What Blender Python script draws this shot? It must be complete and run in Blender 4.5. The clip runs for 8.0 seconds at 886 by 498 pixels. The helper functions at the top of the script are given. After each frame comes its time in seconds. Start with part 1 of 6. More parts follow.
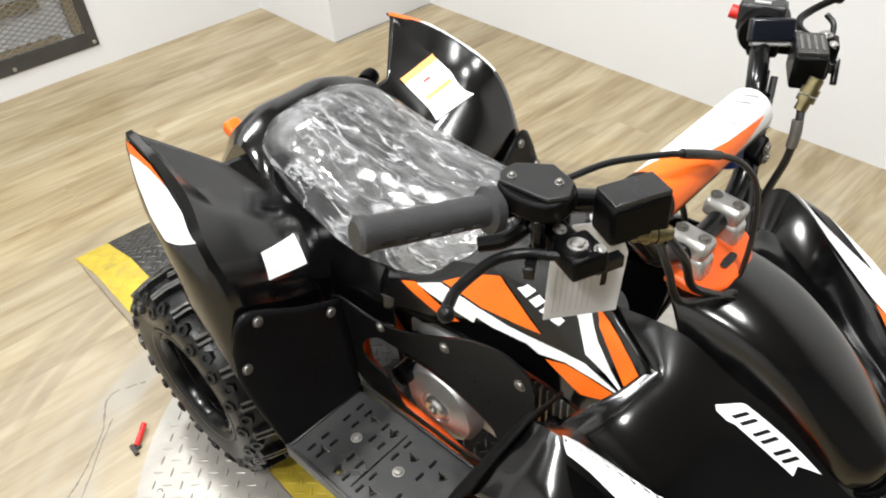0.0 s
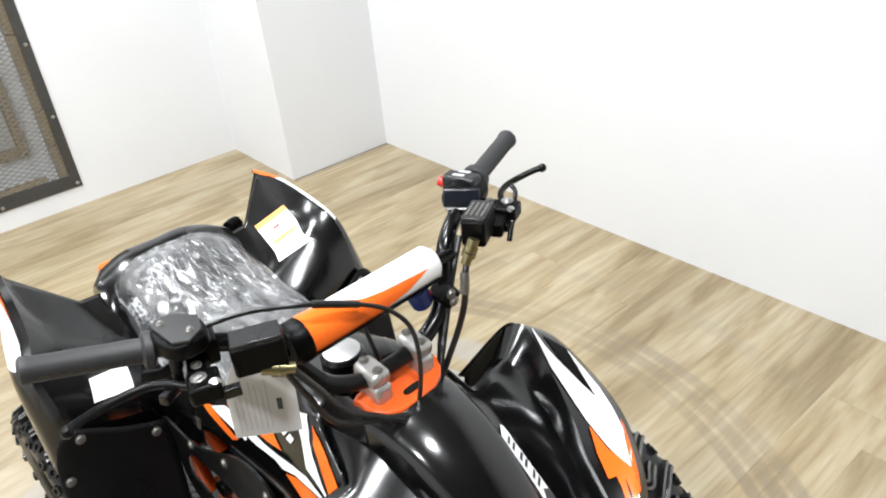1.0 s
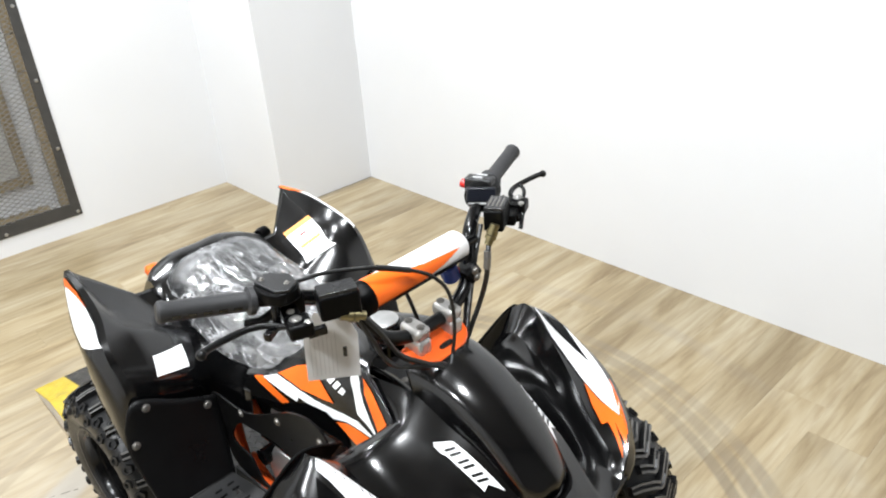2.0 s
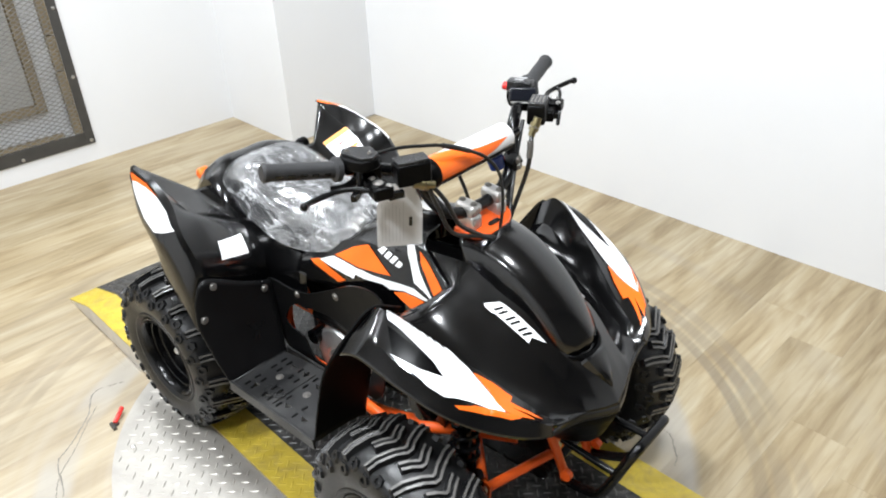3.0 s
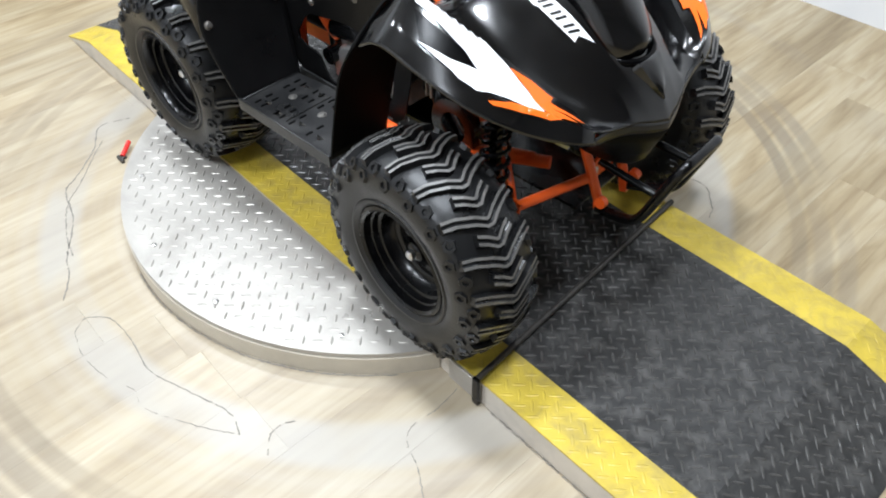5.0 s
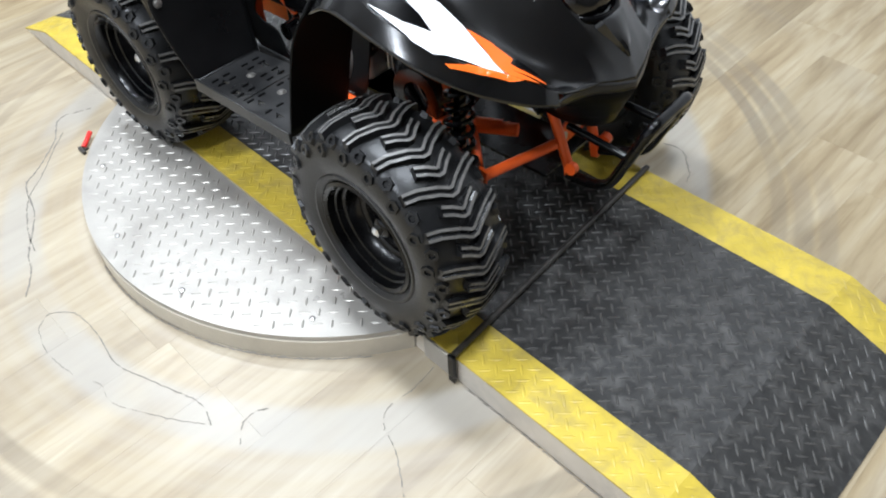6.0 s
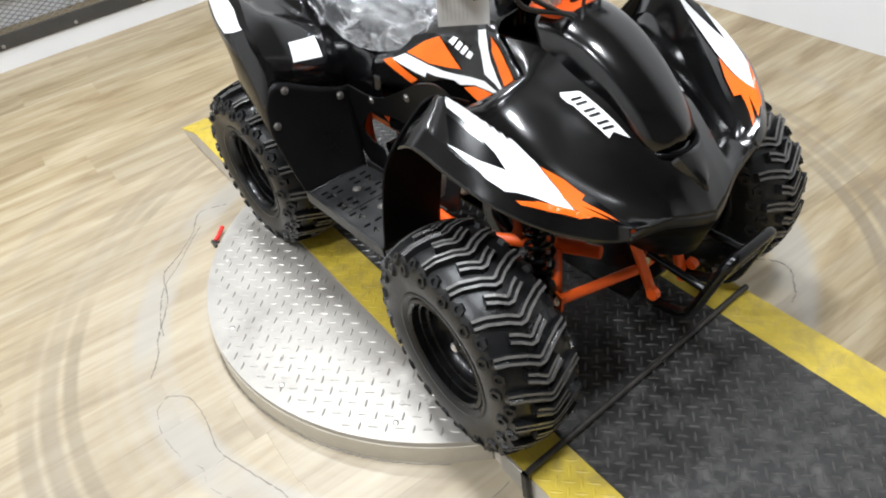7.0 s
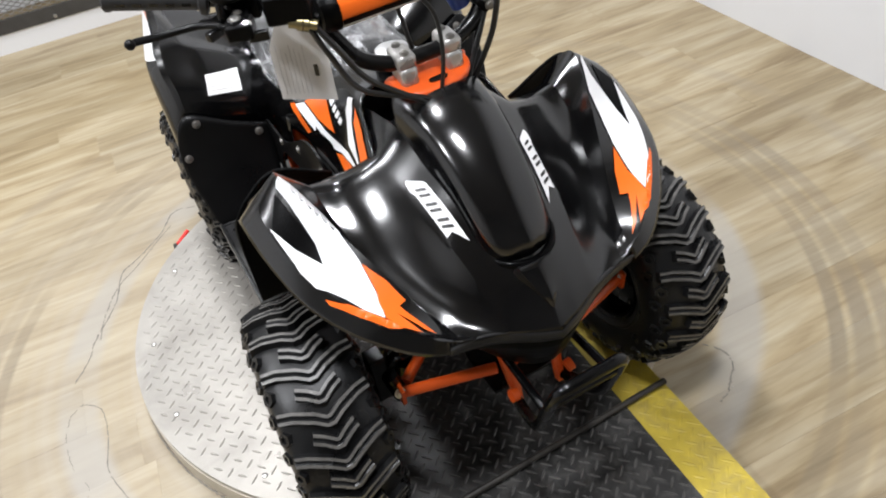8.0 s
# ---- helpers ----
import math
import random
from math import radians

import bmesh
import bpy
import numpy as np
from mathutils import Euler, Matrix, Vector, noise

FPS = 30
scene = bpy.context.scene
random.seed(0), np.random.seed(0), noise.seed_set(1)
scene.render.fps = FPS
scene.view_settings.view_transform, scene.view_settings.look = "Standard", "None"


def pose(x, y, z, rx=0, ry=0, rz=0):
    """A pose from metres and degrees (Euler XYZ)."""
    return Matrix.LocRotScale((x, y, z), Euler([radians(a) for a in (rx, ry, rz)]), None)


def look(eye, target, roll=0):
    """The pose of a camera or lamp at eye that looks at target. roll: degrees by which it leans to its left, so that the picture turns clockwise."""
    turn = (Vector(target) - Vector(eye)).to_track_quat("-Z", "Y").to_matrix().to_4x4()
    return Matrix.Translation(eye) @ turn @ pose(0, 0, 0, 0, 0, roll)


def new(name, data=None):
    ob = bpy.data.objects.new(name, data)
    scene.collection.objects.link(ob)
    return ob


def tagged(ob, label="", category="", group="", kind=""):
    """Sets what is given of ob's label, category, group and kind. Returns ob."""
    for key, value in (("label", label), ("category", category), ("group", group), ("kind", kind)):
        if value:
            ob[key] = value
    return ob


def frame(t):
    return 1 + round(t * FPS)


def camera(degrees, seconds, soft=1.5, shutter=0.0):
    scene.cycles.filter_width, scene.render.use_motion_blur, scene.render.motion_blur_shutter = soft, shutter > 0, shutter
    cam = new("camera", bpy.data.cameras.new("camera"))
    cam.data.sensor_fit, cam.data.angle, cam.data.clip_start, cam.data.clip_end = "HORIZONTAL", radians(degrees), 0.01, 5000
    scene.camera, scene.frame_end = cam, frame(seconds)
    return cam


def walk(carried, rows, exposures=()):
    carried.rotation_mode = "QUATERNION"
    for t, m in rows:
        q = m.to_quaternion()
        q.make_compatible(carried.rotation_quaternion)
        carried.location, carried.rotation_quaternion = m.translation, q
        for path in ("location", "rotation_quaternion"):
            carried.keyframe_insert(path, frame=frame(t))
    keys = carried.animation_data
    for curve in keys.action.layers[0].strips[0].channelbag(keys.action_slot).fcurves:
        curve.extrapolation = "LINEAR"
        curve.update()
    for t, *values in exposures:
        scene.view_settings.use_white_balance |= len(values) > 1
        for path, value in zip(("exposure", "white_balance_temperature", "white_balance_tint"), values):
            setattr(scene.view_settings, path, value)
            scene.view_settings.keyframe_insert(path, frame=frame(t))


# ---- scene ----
cam = camera(61.7, 8.0, soft=2.0)
PATH = [
    (0, (1.105, -0.654, 1.300), (-0.064, 0.337, 0.016), -4.3),
    (0.5, (1.330, -0.528, 1.351), (0.014, 0.500, 0.250), -4.1),
    (1, (1.471, -0.442, 1.398), (0.112, 0.611, 0.379), -6.0),
    (1.2, (1.484, -0.433, 1.407), (0.121, 0.652, 0.424), -5.3),
    (2.3, (1.633, -0.825, 1.445), (0.323, 0.372, 0.522), -3.8),
    (2.5, (1.647, -0.893, 1.434), (0.338, 0.263, 0.459), -2.9),
    (3, (1.653, -0.931, 1.409), (0.405, 0.257, 0.393), -2.4),
    (3.5, (1.649, -0.929, 1.361), (0.417, 0.177, 0.24), -5.2),
    (4, (1.634, -0.931, 1.309), (0.465, 0.123, 0.075), -3.6),
    (4.5, (1.63, -0.941, 1.239), (0.518, 0.028, -0.112), -2.9),
    (4.7, (1.631, -0.95, 1.216), (0.545, 0.0, -0.17), -1.6),
    (5.8, (1.642, -0.933, 1.138), (0.621, -0.009, -0.312), -2.7),
    (6, (1.648, -0.913, 1.14), (0.623, 0.021, -0.301), -3.5),
    (6.5, (1.664, -0.9, 1.19), (0.445, 0.045, -0.083), -6.5),
    (7, (1.699, -0.824, 1.226), (0.352, -0.071, -0.045), -9.8),
    (7.5, (1.778, -0.574, 1.251), (0.306, 0.062, 0.056), -9.4),
    (8, (1.753, -0.373, 1.271), (0.319, 0.099, -0.041), -10.6),
]
walk(cam, [(t, look(eye, target, roll)) for t, eye, target, roll in PATH], [(0, 0.02, 6750, 10), (0.5, 0.08, 6560, 10), (1.0, 0.17, 6450, 10), (2.5, 0.13, 6400, 10), (3.5, 0.18, 6260, 10), (4.5, 0.12, 6150, 10), (5.8, 0.06, 5950, 10), (6.5, 0.04, 6200, 10), (7.0, -0.03, 6330, 11), (7.5, -0.10, 6450, 12), (8.0, -0.18, 6450, 13)])

# ---- light ----
world = bpy.data.worlds.new("room_air")
scene.world = world
world.use_nodes = True
world.node_tree.nodes["Background"].inputs[0].default_value = (1.0, 0.97, 0.92, 1)
world.node_tree.nodes["Background"].inputs[1].default_value = 0.05
scene.view_settings.exposure = 0.0


def ceiling_lamp(x, y, watts):
    """A round spot lamp let into the ceiling."""
    lamp = bpy.data.lights.new("ceiling_lamp", "AREA")
    lamp.shape, lamp.size, lamp.energy, lamp.color = "DISK", 0.3, watts, (0.95, 0.98, 1.0)
    ob = new("ceiling_lamp", lamp)
    ob.matrix_basis = pose(x, y, 2.88)
    return ob


for ly, row in ((-1.9, (28, 44, 50)), (-0.2, (44, 48, 50))):
    for lx, w in zip((-1.2, 0.3, 1.5), row):
        ceiling_lamp(lx, ly, w)

# ---- materials ----


def material(name, color, rough=0.5, metal=0.0, grain=0.0, scale=30.0, bump=0.0, bump_scale=200.0, spread=0.0, coat=0.0, spec=0.5, stretch=(1, 1, 1), dust=None):
    """A surface with colour grain, gloss variation and fine relief at world size."""
    m = bpy.data.materials.new(name)
    m.use_nodes = True
    nt = m.node_tree
    b = nt.nodes["Principled BSDF"]
    b.inputs["Base Color"].default_value = (*color, 1)
    b.inputs["Roughness"].default_value, b.inputs["Metallic"].default_value = rough, metal
    b.inputs["Coat Weight"].default_value, b.inputs["Coat Roughness"].default_value = coat, 0.09
    b.inputs["Specular IOR Level"].default_value = spec
    geo = nt.nodes.new("ShaderNodeNewGeometry")
    mapping = nt.nodes.new("ShaderNodeMapping")
    mapping.inputs["Scale"].default_value = stretch
    nt.links.new(geo.outputs["Position"], mapping.inputs[0])
    if grain:
        n = nt.nodes.new("ShaderNodeTexNoise")
        n.inputs["Scale"].default_value, n.inputs["Detail"].default_value = scale, 6
        nt.links.new(mapping.outputs[0], n.inputs["Vector"])
        mix = nt.nodes.new("ShaderNodeMix")
        mix.data_type = "RGBA"
        mix.inputs[6].default_value = (*[c * (1 - grain) for c in color], 1)
        mix.inputs[7].default_value = (*[min(1, c * (1 + grain)) for c in color], 1)
        nt.links.new(n.outputs[0], mix.inputs[0])
        nt.links.new(mix.outputs[2], b.inputs["Base Color"])
    if dust:
        # lighter worn patches: colour, size of the patches, strength
        n4 = nt.nodes.new("ShaderNodeTexNoise")
        n4.inputs["Scale"].default_value, n4.inputs["Detail"].default_value, n4.inputs["Distortion"].default_value = dust[1], 9, 0.7
        n4.inputs["Roughness"].default_value = 0.68
        nt.links.new(geo.outputs["Position"], n4.inputs["Vector"])
        r4 = nt.nodes.new("ShaderNodeMapRange")
        r4.inputs["From Min"].default_value, r4.inputs["From Max"].default_value = 0.47, 0.72
        r4.inputs["To Max"].default_value = dust[2]
        nt.links.new(n4.outputs[0], r4.inputs[0])
        m4 = nt.nodes.new("ShaderNodeMix")
        m4.data_type = "RGBA"
        nt.links.new(r4.outputs[0], m4.inputs[0])
        m4.inputs[6].default_value = (*color, 1)
        if grain:
            nt.links.new(mix.outputs[2], m4.inputs[6])
        m4.inputs[7].default_value = (*dust[0], 1)
        nt.links.new(m4.outputs[2], b.inputs["Base Color"])
    if spread:
        n2 = nt.nodes.new("ShaderNodeTexNoise")
        n2.inputs["Scale"].default_value, n2.inputs["Detail"].default_value = 9.0, 5
        nt.links.new(geo.outputs["Position"], n2.inputs["Vector"])
        r = nt.nodes.new("ShaderNodeMapRange")
        r.inputs["From Min"].default_value, r.inputs["From Max"].default_value = 0.3, 0.7
        r.inputs["To Min"].default_value, r.inputs["To Max"].default_value = max(0.02, rough - spread), min(1, rough + spread)
        nt.links.new(n2.outputs[0], r.inputs[0])
        nt.links.new(r.outputs[0], b.inputs["Roughness"])
    if bump:
        n3 = nt.nodes.new("ShaderNodeTexNoise")
        n3.inputs["Scale"].default_value, n3.inputs["Detail"].default_value = bump_scale, 4
        nt.links.new(mapping.outputs[0], n3.inputs["Vector"])
        bp = nt.nodes.new("ShaderNodeBump")
        bp.inputs["Strength"].default_value, bp.inputs["Distance"].default_value = bump, 0.004
        nt.links.new(n3.outputs[0], bp.inputs["Height"])
        nt.links.new(bp.outputs[0], b.inputs["Normal"])
    return m


GLOSS = material("glossy_black_plastic", (0.0018, 0.0018, 0.002), 0.155, grain=0.25, scale=20, spread=0.05, bump=0.025, bump_scale=22, spec=0.7)
MATTE = material("matte_black_plastic", (0.0015, 0.0015, 0.0016), 0.38, grain=0.3, scale=60, bump=0.12, bump_scale=700, spread=0.1, spec=0.09)
TRIM = material("charcoal_plastic", (0.0035, 0.0035, 0.0037), 0.34, grain=0.3, scale=40, bump=0.06, bump_scale=500, spread=0.1, spec=0.17)
GUARDBLACK = material("rough_black_plastic", (0.003, 0.003, 0.0031), 0.65, grain=0.3, scale=60, bump=0.12, bump_scale=700, spec=0.08)
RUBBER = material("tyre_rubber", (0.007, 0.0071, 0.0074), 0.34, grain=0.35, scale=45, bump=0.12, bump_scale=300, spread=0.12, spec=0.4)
# paler than RUBBER: light and dust on the lug tops, put into colour
LUGTOP = material("lit_dusty_lug_rubber", (0.10, 0.096, 0.09), 0.33, grain=0.6, scale=60, bump=0.12, bump_scale=300, spread=0.12, spec=0.5)
FOOT = material("dusty_black_plastic", (0.008, 0.008, 0.0083), 0.36, grain=0.3, scale=40, bump=0.08, bump_scale=400, spread=0.1, spec=0.5, dust=((0.04, 0.039, 0.037), 14.0, 0.6))
GRIP = material("grip_rubber", (0.024, 0.024, 0.025), 0.5, grain=0.2, scale=50, bump=0.15, bump_scale=500, spec=0.4)
STEEL_BLACK = material("black_painted_steel", (0.0018, 0.0018, 0.002), 0.24, grain=0.3, scale=50, spread=0.1, spec=0.32)
WORN_BLACK = material("worn_black_steel", (0.045, 0.041, 0.036), 0.45, metal=0.3, grain=0.6, scale=70, spread=0.15, bump=0.1)
ORANGE = material("orange_painted_steel", (0.78, 0.105, 0.012), 0.35, grain=0.12, scale=30, spread=0.08)
ORANGE_DECAL = material("orange_decal", (0.78, 0.13, 0.012), 0.28, grain=0.06, scale=30, spec=0.3)
PALE_ORANGE = material("pale_orange_print", (0.8, 0.33, 0.07), 0.4, grain=0.06, scale=30)
WHITE_DECAL = material("white_decal", (0.74, 0.74, 0.74), 0.28, grain=0.03, scale=30, spec=0.25)
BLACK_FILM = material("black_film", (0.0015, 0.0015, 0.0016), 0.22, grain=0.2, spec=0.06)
BLACK_DECAL = material("black_decal", (0.004, 0.004, 0.004), 0.25)
PAPER = material("sticker_paper", (0.82, 0.82, 0.81), 0.5, grain=0.03, scale=60)
TAGPAPER = material("tag_paper", (0.62, 0.61, 0.6), 0.55, grain=0.06, scale=60)
FAINT = material("faint_print", (0.5, 0.49, 0.48), 0.6, grain=0.2, scale=80)
INK = material("grey_print", (0.35, 0.35, 0.35), 0.6)
ALU = material("cast_aluminium", (0.47, 0.47, 0.465), 0.42, metal=0.85, grain=0.2, scale=60, bump=0.1, bump_scale=400, spread=0.1)
CHROME = material("zinc_bolt", (0.6, 0.59, 0.57), 0.3, metal=1.0, grain=0.2, scale=100)
BRASS = material("yellow_zinc", (0.28, 0.24, 0.13), 0.35, metal=1.0, grain=0.25, scale=90)
RED = material("red_plastic", (0.65, 0.02, 0.015), 0.35, grain=0.1)
BLUEBLACK = material("blue_black_plastic", (0.004, 0.005, 0.009), 0.3, grain=0.2, spec=0.5)
BLUE = material("blue_plastic", (0.02, 0.05, 0.25), 0.3, grain=0.1)
CABLE = material("black_cable", (0.005, 0.005, 0.005), 0.35, grain=0.2)
VINYL = material("seat_vinyl", (0.005, 0.005, 0.0055), 0.45, grain=0.2, scale=60, bump=0.1, bump_scale=400, spec=0.2)
WALL = material("white_wall_paint", (0.695, 0.70, 0.71), 0.6, grain=0.03, scale=3, bump=0.04, bump_scale=160)
DIMWALL = material("unseen_wall_grey", (0.1, 0.096, 0.09), 0.7, grain=0.05, scale=3)
CEIL = material("ceiling_paint", (0.25, 0.245, 0.24), 0.8, grain=0.03, scale=4)
TREADPLATE = material("bare_aluminium_plate", (0.40, 0.378, 0.342), 0.38, metal=0.4, grain=0.22, scale=14, spread=0.12, bump=0.09, bump_scale=120, dust=((0.27, 0.252, 0.225), 4.0, 0.8))
YELLOW = material("worn_yellow_paint", (0.50, 0.375, 0.042), 0.42, grain=0.3, scale=26, spread=0.1, bump=0.08, bump_scale=150, dust=((0.27, 0.21, 0.07), 16.0, 0.8))
BLACKPLATE = material("worn_black_paint", (0.024, 0.0235, 0.0225), 0.42, grain=0.7, scale=40, spread=0.14, bump=0.14, bump_scale=150, spec=0.4, dust=((0.13, 0.125, 0.117), 30.0, 0.6))
FRAME_STEEL = material("dark_flat_steel", (0.05, 0.048, 0.045), 0.5, metal=0.2, grain=0.4, scale=25, spread=0.1)
MESHWIRE = material("expanded_metal", (0.26, 0.25, 0.235), 0.5, metal=0.4, grain=0.5, scale=40)
TANWOOD = material("tan_wood", (0.22, 0.165, 0.085), 0.6, grain=0.4, scale=14, stretch=(4, 4, 1), bump=0.1)
BACKWALL = material("grey_back_panel", (0.41, 0.41, 0.40), 0.7, grain=0.15, scale=5)
SKIRT = material("dusty_tan_skirt", (0.52, 0.47, 0.385), 0.55, grain=0.2, scale=12, bump=0.05, dust=((0.42, 0.38, 0.31), 7.0, 0.7))
SEAM = material("seam_filler", (0.3, 0.25, 0.17), 0.8, grain=0.3, scale=20)
WORNTOP = material("worn_tread_tops", (0.075, 0.072, 0.068), 0.32, grain=0.5, scale=40, spread=0.1, spec=0.6)
DUSTSIDE = material("dusty_metal_side", (0.56, 0.51, 0.44), 0.5, metal=0.0, grain=0.2, scale=20, dust=((0.38, 0.36, 0.32), 8.0, 0.7))
CLAMP = material("filmed_aluminium", (0.44, 0.43, 0.41), 0.28, metal=0.6, grain=0.3, scale=50, spread=0.12, bump=0.15, bump_scale=120)
LIP = material("satin_charcoal_plastic", (0.016, 0.016, 0.0165), 0.3, grain=0.3, scale=40, bump=0.05, bump_scale=400, spread=0.08, spec=0.35)
DULL = material("dull_bolt", (0.2, 0.19, 0.175), 0.42, metal=0.8, grain=0.4, scale=120)
CRACK = material("dark_crack", (0.21, 0.192, 0.165), 0.8, grain=0.6, scale=60)


def wood_floor_material():
    m = bpy.data.materials.new("vinyl_wood_plank")
    m.use_nodes = True
    nt = m.node_tree
    N, L = nt.nodes.new, nt.links.new
    b = nt.nodes["Principled BSDF"]
    geo, info = N("ShaderNodeNewGeometry"), N("ShaderNodeObjectInfo")
    off = N("ShaderNodeVectorMath")
    off.operation = "MULTIPLY_ADD"
    comb = N("ShaderNodeCombineXYZ")
    for k in range(3):
        L(info.outputs["Random"], comb.inputs[k])
    L(comb.outputs[0], off.inputs[0])
    off.inputs[1].default_value = (0.05, 0.5, 0.0)
    L(geo.outputs["Position"], off.inputs[2])
    mp = N("ShaderNodeMapping")
    mp.inputs["Scale"].default_value = (1.0, 0.07, 1.0)
    L(off.outputs[0], mp.inputs[0])
    fine = N("ShaderNodeTexNoise")
    fine.inputs["Scale"].default_value, fine.inputs["Detail"].default_value, fine.inputs["Distortion"].default_value = 60.0, 8, 0.6
    L(mp.outputs[0], fine.inputs["Vector"])
    broad = N("ShaderNodeTexNoise")
    broad.inputs["Scale"].default_value, broad.inputs["Detail"].default_value, broad.inputs["Distortion"].default_value = 12.0, 6, 0.9
    mp2 = N("ShaderNodeMapping")
    mp2.inputs["Scale"].default_value = (1.0, 0.16, 1.0)
    L(off.outputs[0], mp2.inputs[0])
    L(mp2.outputs[0], broad.inputs["Vector"])
    ramp = N("ShaderNodeValToRGB")
    el = ramp.color_ramp.elements
    el[0].position, el[0].color = 0.30, (0.248, 0.184, 0.100, 1)
    el[1].position, el[1].color = 0.70, (0.450, 0.382, 0.258, 1)
    mid = el.new(0.47)
    mid.color = (0.352, 0.278, 0.162, 1)
    L(broad.outputs[0], ramp.inputs[0])
    ramp2 = N("ShaderNodeValToRGB")
    e2 = ramp2.color_ramp.elements
    e2[0].position, e2[0].color = 0.36, (0.66, 0.60, 0.52, 1)
    e2[1].position, e2[1].color = 0.55, (1, 1, 1, 1)
    L(fine.outputs[0], ramp2.inputs[0])
    mul = N("ShaderNodeMix")
    mul.data_type, mul.blend_type = "RGBA", "MULTIPLY"
    mul.inputs[0].default_value = 0.5
    L(ramp.outputs[0], mul.inputs[6])
    L(ramp2.outputs[0], mul.inputs[7])
    hue = N("ShaderNodeHueSaturation")
    val = N("ShaderNodeMapRange")
    val.inputs["To Min"].default_value, val.inputs["To Max"].default_value = 0.86, 1.02
    L(info.outputs["Random"], val.inputs[0])
    L(val.outputs[0], hue.inputs["Value"])
    hue.inputs["Saturation"].default_value = 0.97
    L(mul.outputs[2], hue.inputs["Color"])
    # tyre rub rings and grey dust round the turntable
    sep = N("ShaderNodeVectorMath")
    sep.operation = "SUBTRACT"
    sep.inputs[1].default_value = (0.43, -0.065, 0.0)
    L(geo.outputs["Position"], sep.inputs[0])
    length = N("ShaderNodeVectorMath")
    length.operation = "LENGTH"
    L(sep.outputs[0], length.inputs[0])
    wob = N("ShaderNodeTexNoise")
    wob.inputs["Scale"].default_value, wob.inputs["Detail"].default_value = 2.2, 4
    L(geo.outputs["Position"], wob.inputs["Vector"])
    # pale dust plus painted reflected brightness, toward -y of the turntable, swept into arcs
    spread = N("ShaderNodeSeparateXYZ")
    L(geo.outputs["Position"], spread.inputs[0])
    near = N("ShaderNodeMapRange")
    near.interpolation_type = "SMOOTHSTEP"
    near.inputs["From Min"].default_value, near.inputs["From Max"].default_value = 1.6, 0.85
    L(length.outputs["Value"], near.inputs[0])
    side = N("ShaderNodeMapRange")
    side.interpolation_type = "SMOOTHSTEP"
    side.inputs["From Min"].default_value, side.inputs["From Max"].default_value = 0.1, -0.5
    L(spread.outputs[1], side.inputs[0])
    arcs = N("ShaderNodeCombineXYZ")
    L(length.outputs["Value"], arcs.inputs[0])
    swept = N("ShaderNodeTexNoise")
    swept.inputs["Scale"].default_value, swept.inputs["Detail"].default_value = 13.0, 4
    L(arcs.outputs[0], swept.inputs["Vector"])
    sw = N("ShaderNodeMapRange")
    sw.inputs["From Min"].default_value, sw.inputs["From Max"].default_value = 0.3, 0.7
    sw.inputs["To Min"].default_value, sw.inputs["To Max"].default_value = 0.1, 0.6
    L(swept.outputs[0], sw.inputs[0])
    both = N("ShaderNodeMath")
    both.operation = "MULTIPLY"
    L(near.outputs[0], both.inputs[0])
    L(side.outputs[0], both.inputs[1])
    all3 = N("ShaderNodeMath")
    all3.operation = "MULTIPLY"
    L(both.outputs[0], all3.inputs[0])
    L(sw.outputs[0], all3.inputs[1])
    pale = N("ShaderNodeMix")
    pale.data_type = "RGBA"
    L(all3.outputs[0], pale.inputs[0])
    L(hue.outputs[0], pale.inputs[6])
    pale.inputs[7].default_value = (0.37, 0.335, 0.28, 1)
    prev = pale.outputs[2]
    for radius, width, dark, strength in ((0.795, 0.05, (0.345, 0.325, 0.29, 1), 0.75), (0.985, 0.018, (0.17, 0.14, 0.1, 1), 0.65), (1.035, 0.022, (0.18, 0.15, 0.11, 1), 0.65), (1.085, 0.02, (0.19, 0.16, 0.12, 1), 0.55), (1.30, 0.03, (0.25, 0.22, 0.18, 1), 0.3)):
        d = N("ShaderNodeMath")
        d.operation = "SUBTRACT"
        L(length.outputs["Value"], d.inputs[0])
        d.inputs[1].default_value = radius
        a = N("ShaderNodeMath")
        a.operation = "ABSOLUTE"
        L(d.outputs[0], a.inputs[0])
        r = N("ShaderNodeMapRange")
        r.interpolation_type = "SMOOTHSTEP"
        r.inputs["From Min"].default_value, r.inputs["From Max"].default_value = width * 0.55, width * 1.25
        r.inputs["To Min"].default_value, r.inputs["To Max"].default_value = strength, 0.0
        L(a.outputs[0], r.inputs[0])
        w = N("ShaderNodeMapRange")
        w.inputs["From Min"].default_value, w.inputs["From Max"].default_value = (0.3, 0.5) if radius < 0.9 else (0.38, 0.62)
        L(wob.outputs[0], w.inputs[0])
        f = N("ShaderNodeMath")
        f.operation = "MULTIPLY"
        L(r.outputs[0], f.inputs[0])
        L(w.outputs[0], f.inputs[1])
        mx = N("ShaderNodeMix")
        mx.data_type = "RGBA"
        L(f.outputs[0], mx.inputs[0])
        L(prev, mx.inputs[6])
        mx.inputs[7].default_value = dark
        prev = mx.outputs[2]
    L(prev, b.inputs["Base Color"])
    b.inputs["Specular IOR Level"].default_value = 0.36
    rr = N("ShaderNodeMapRange")
    rr.inputs["To Min"].default_value, rr.inputs["To Max"].default_value = 0.24, 0.44
    L(wob.outputs[0], rr.inputs[0])
    L(rr.outputs[0], b.inputs["Roughness"])
    bp = N("ShaderNodeBump")
    bp.inputs["Strength"].default_value, bp.inputs["Distance"].default_value = 0.12, 0.002
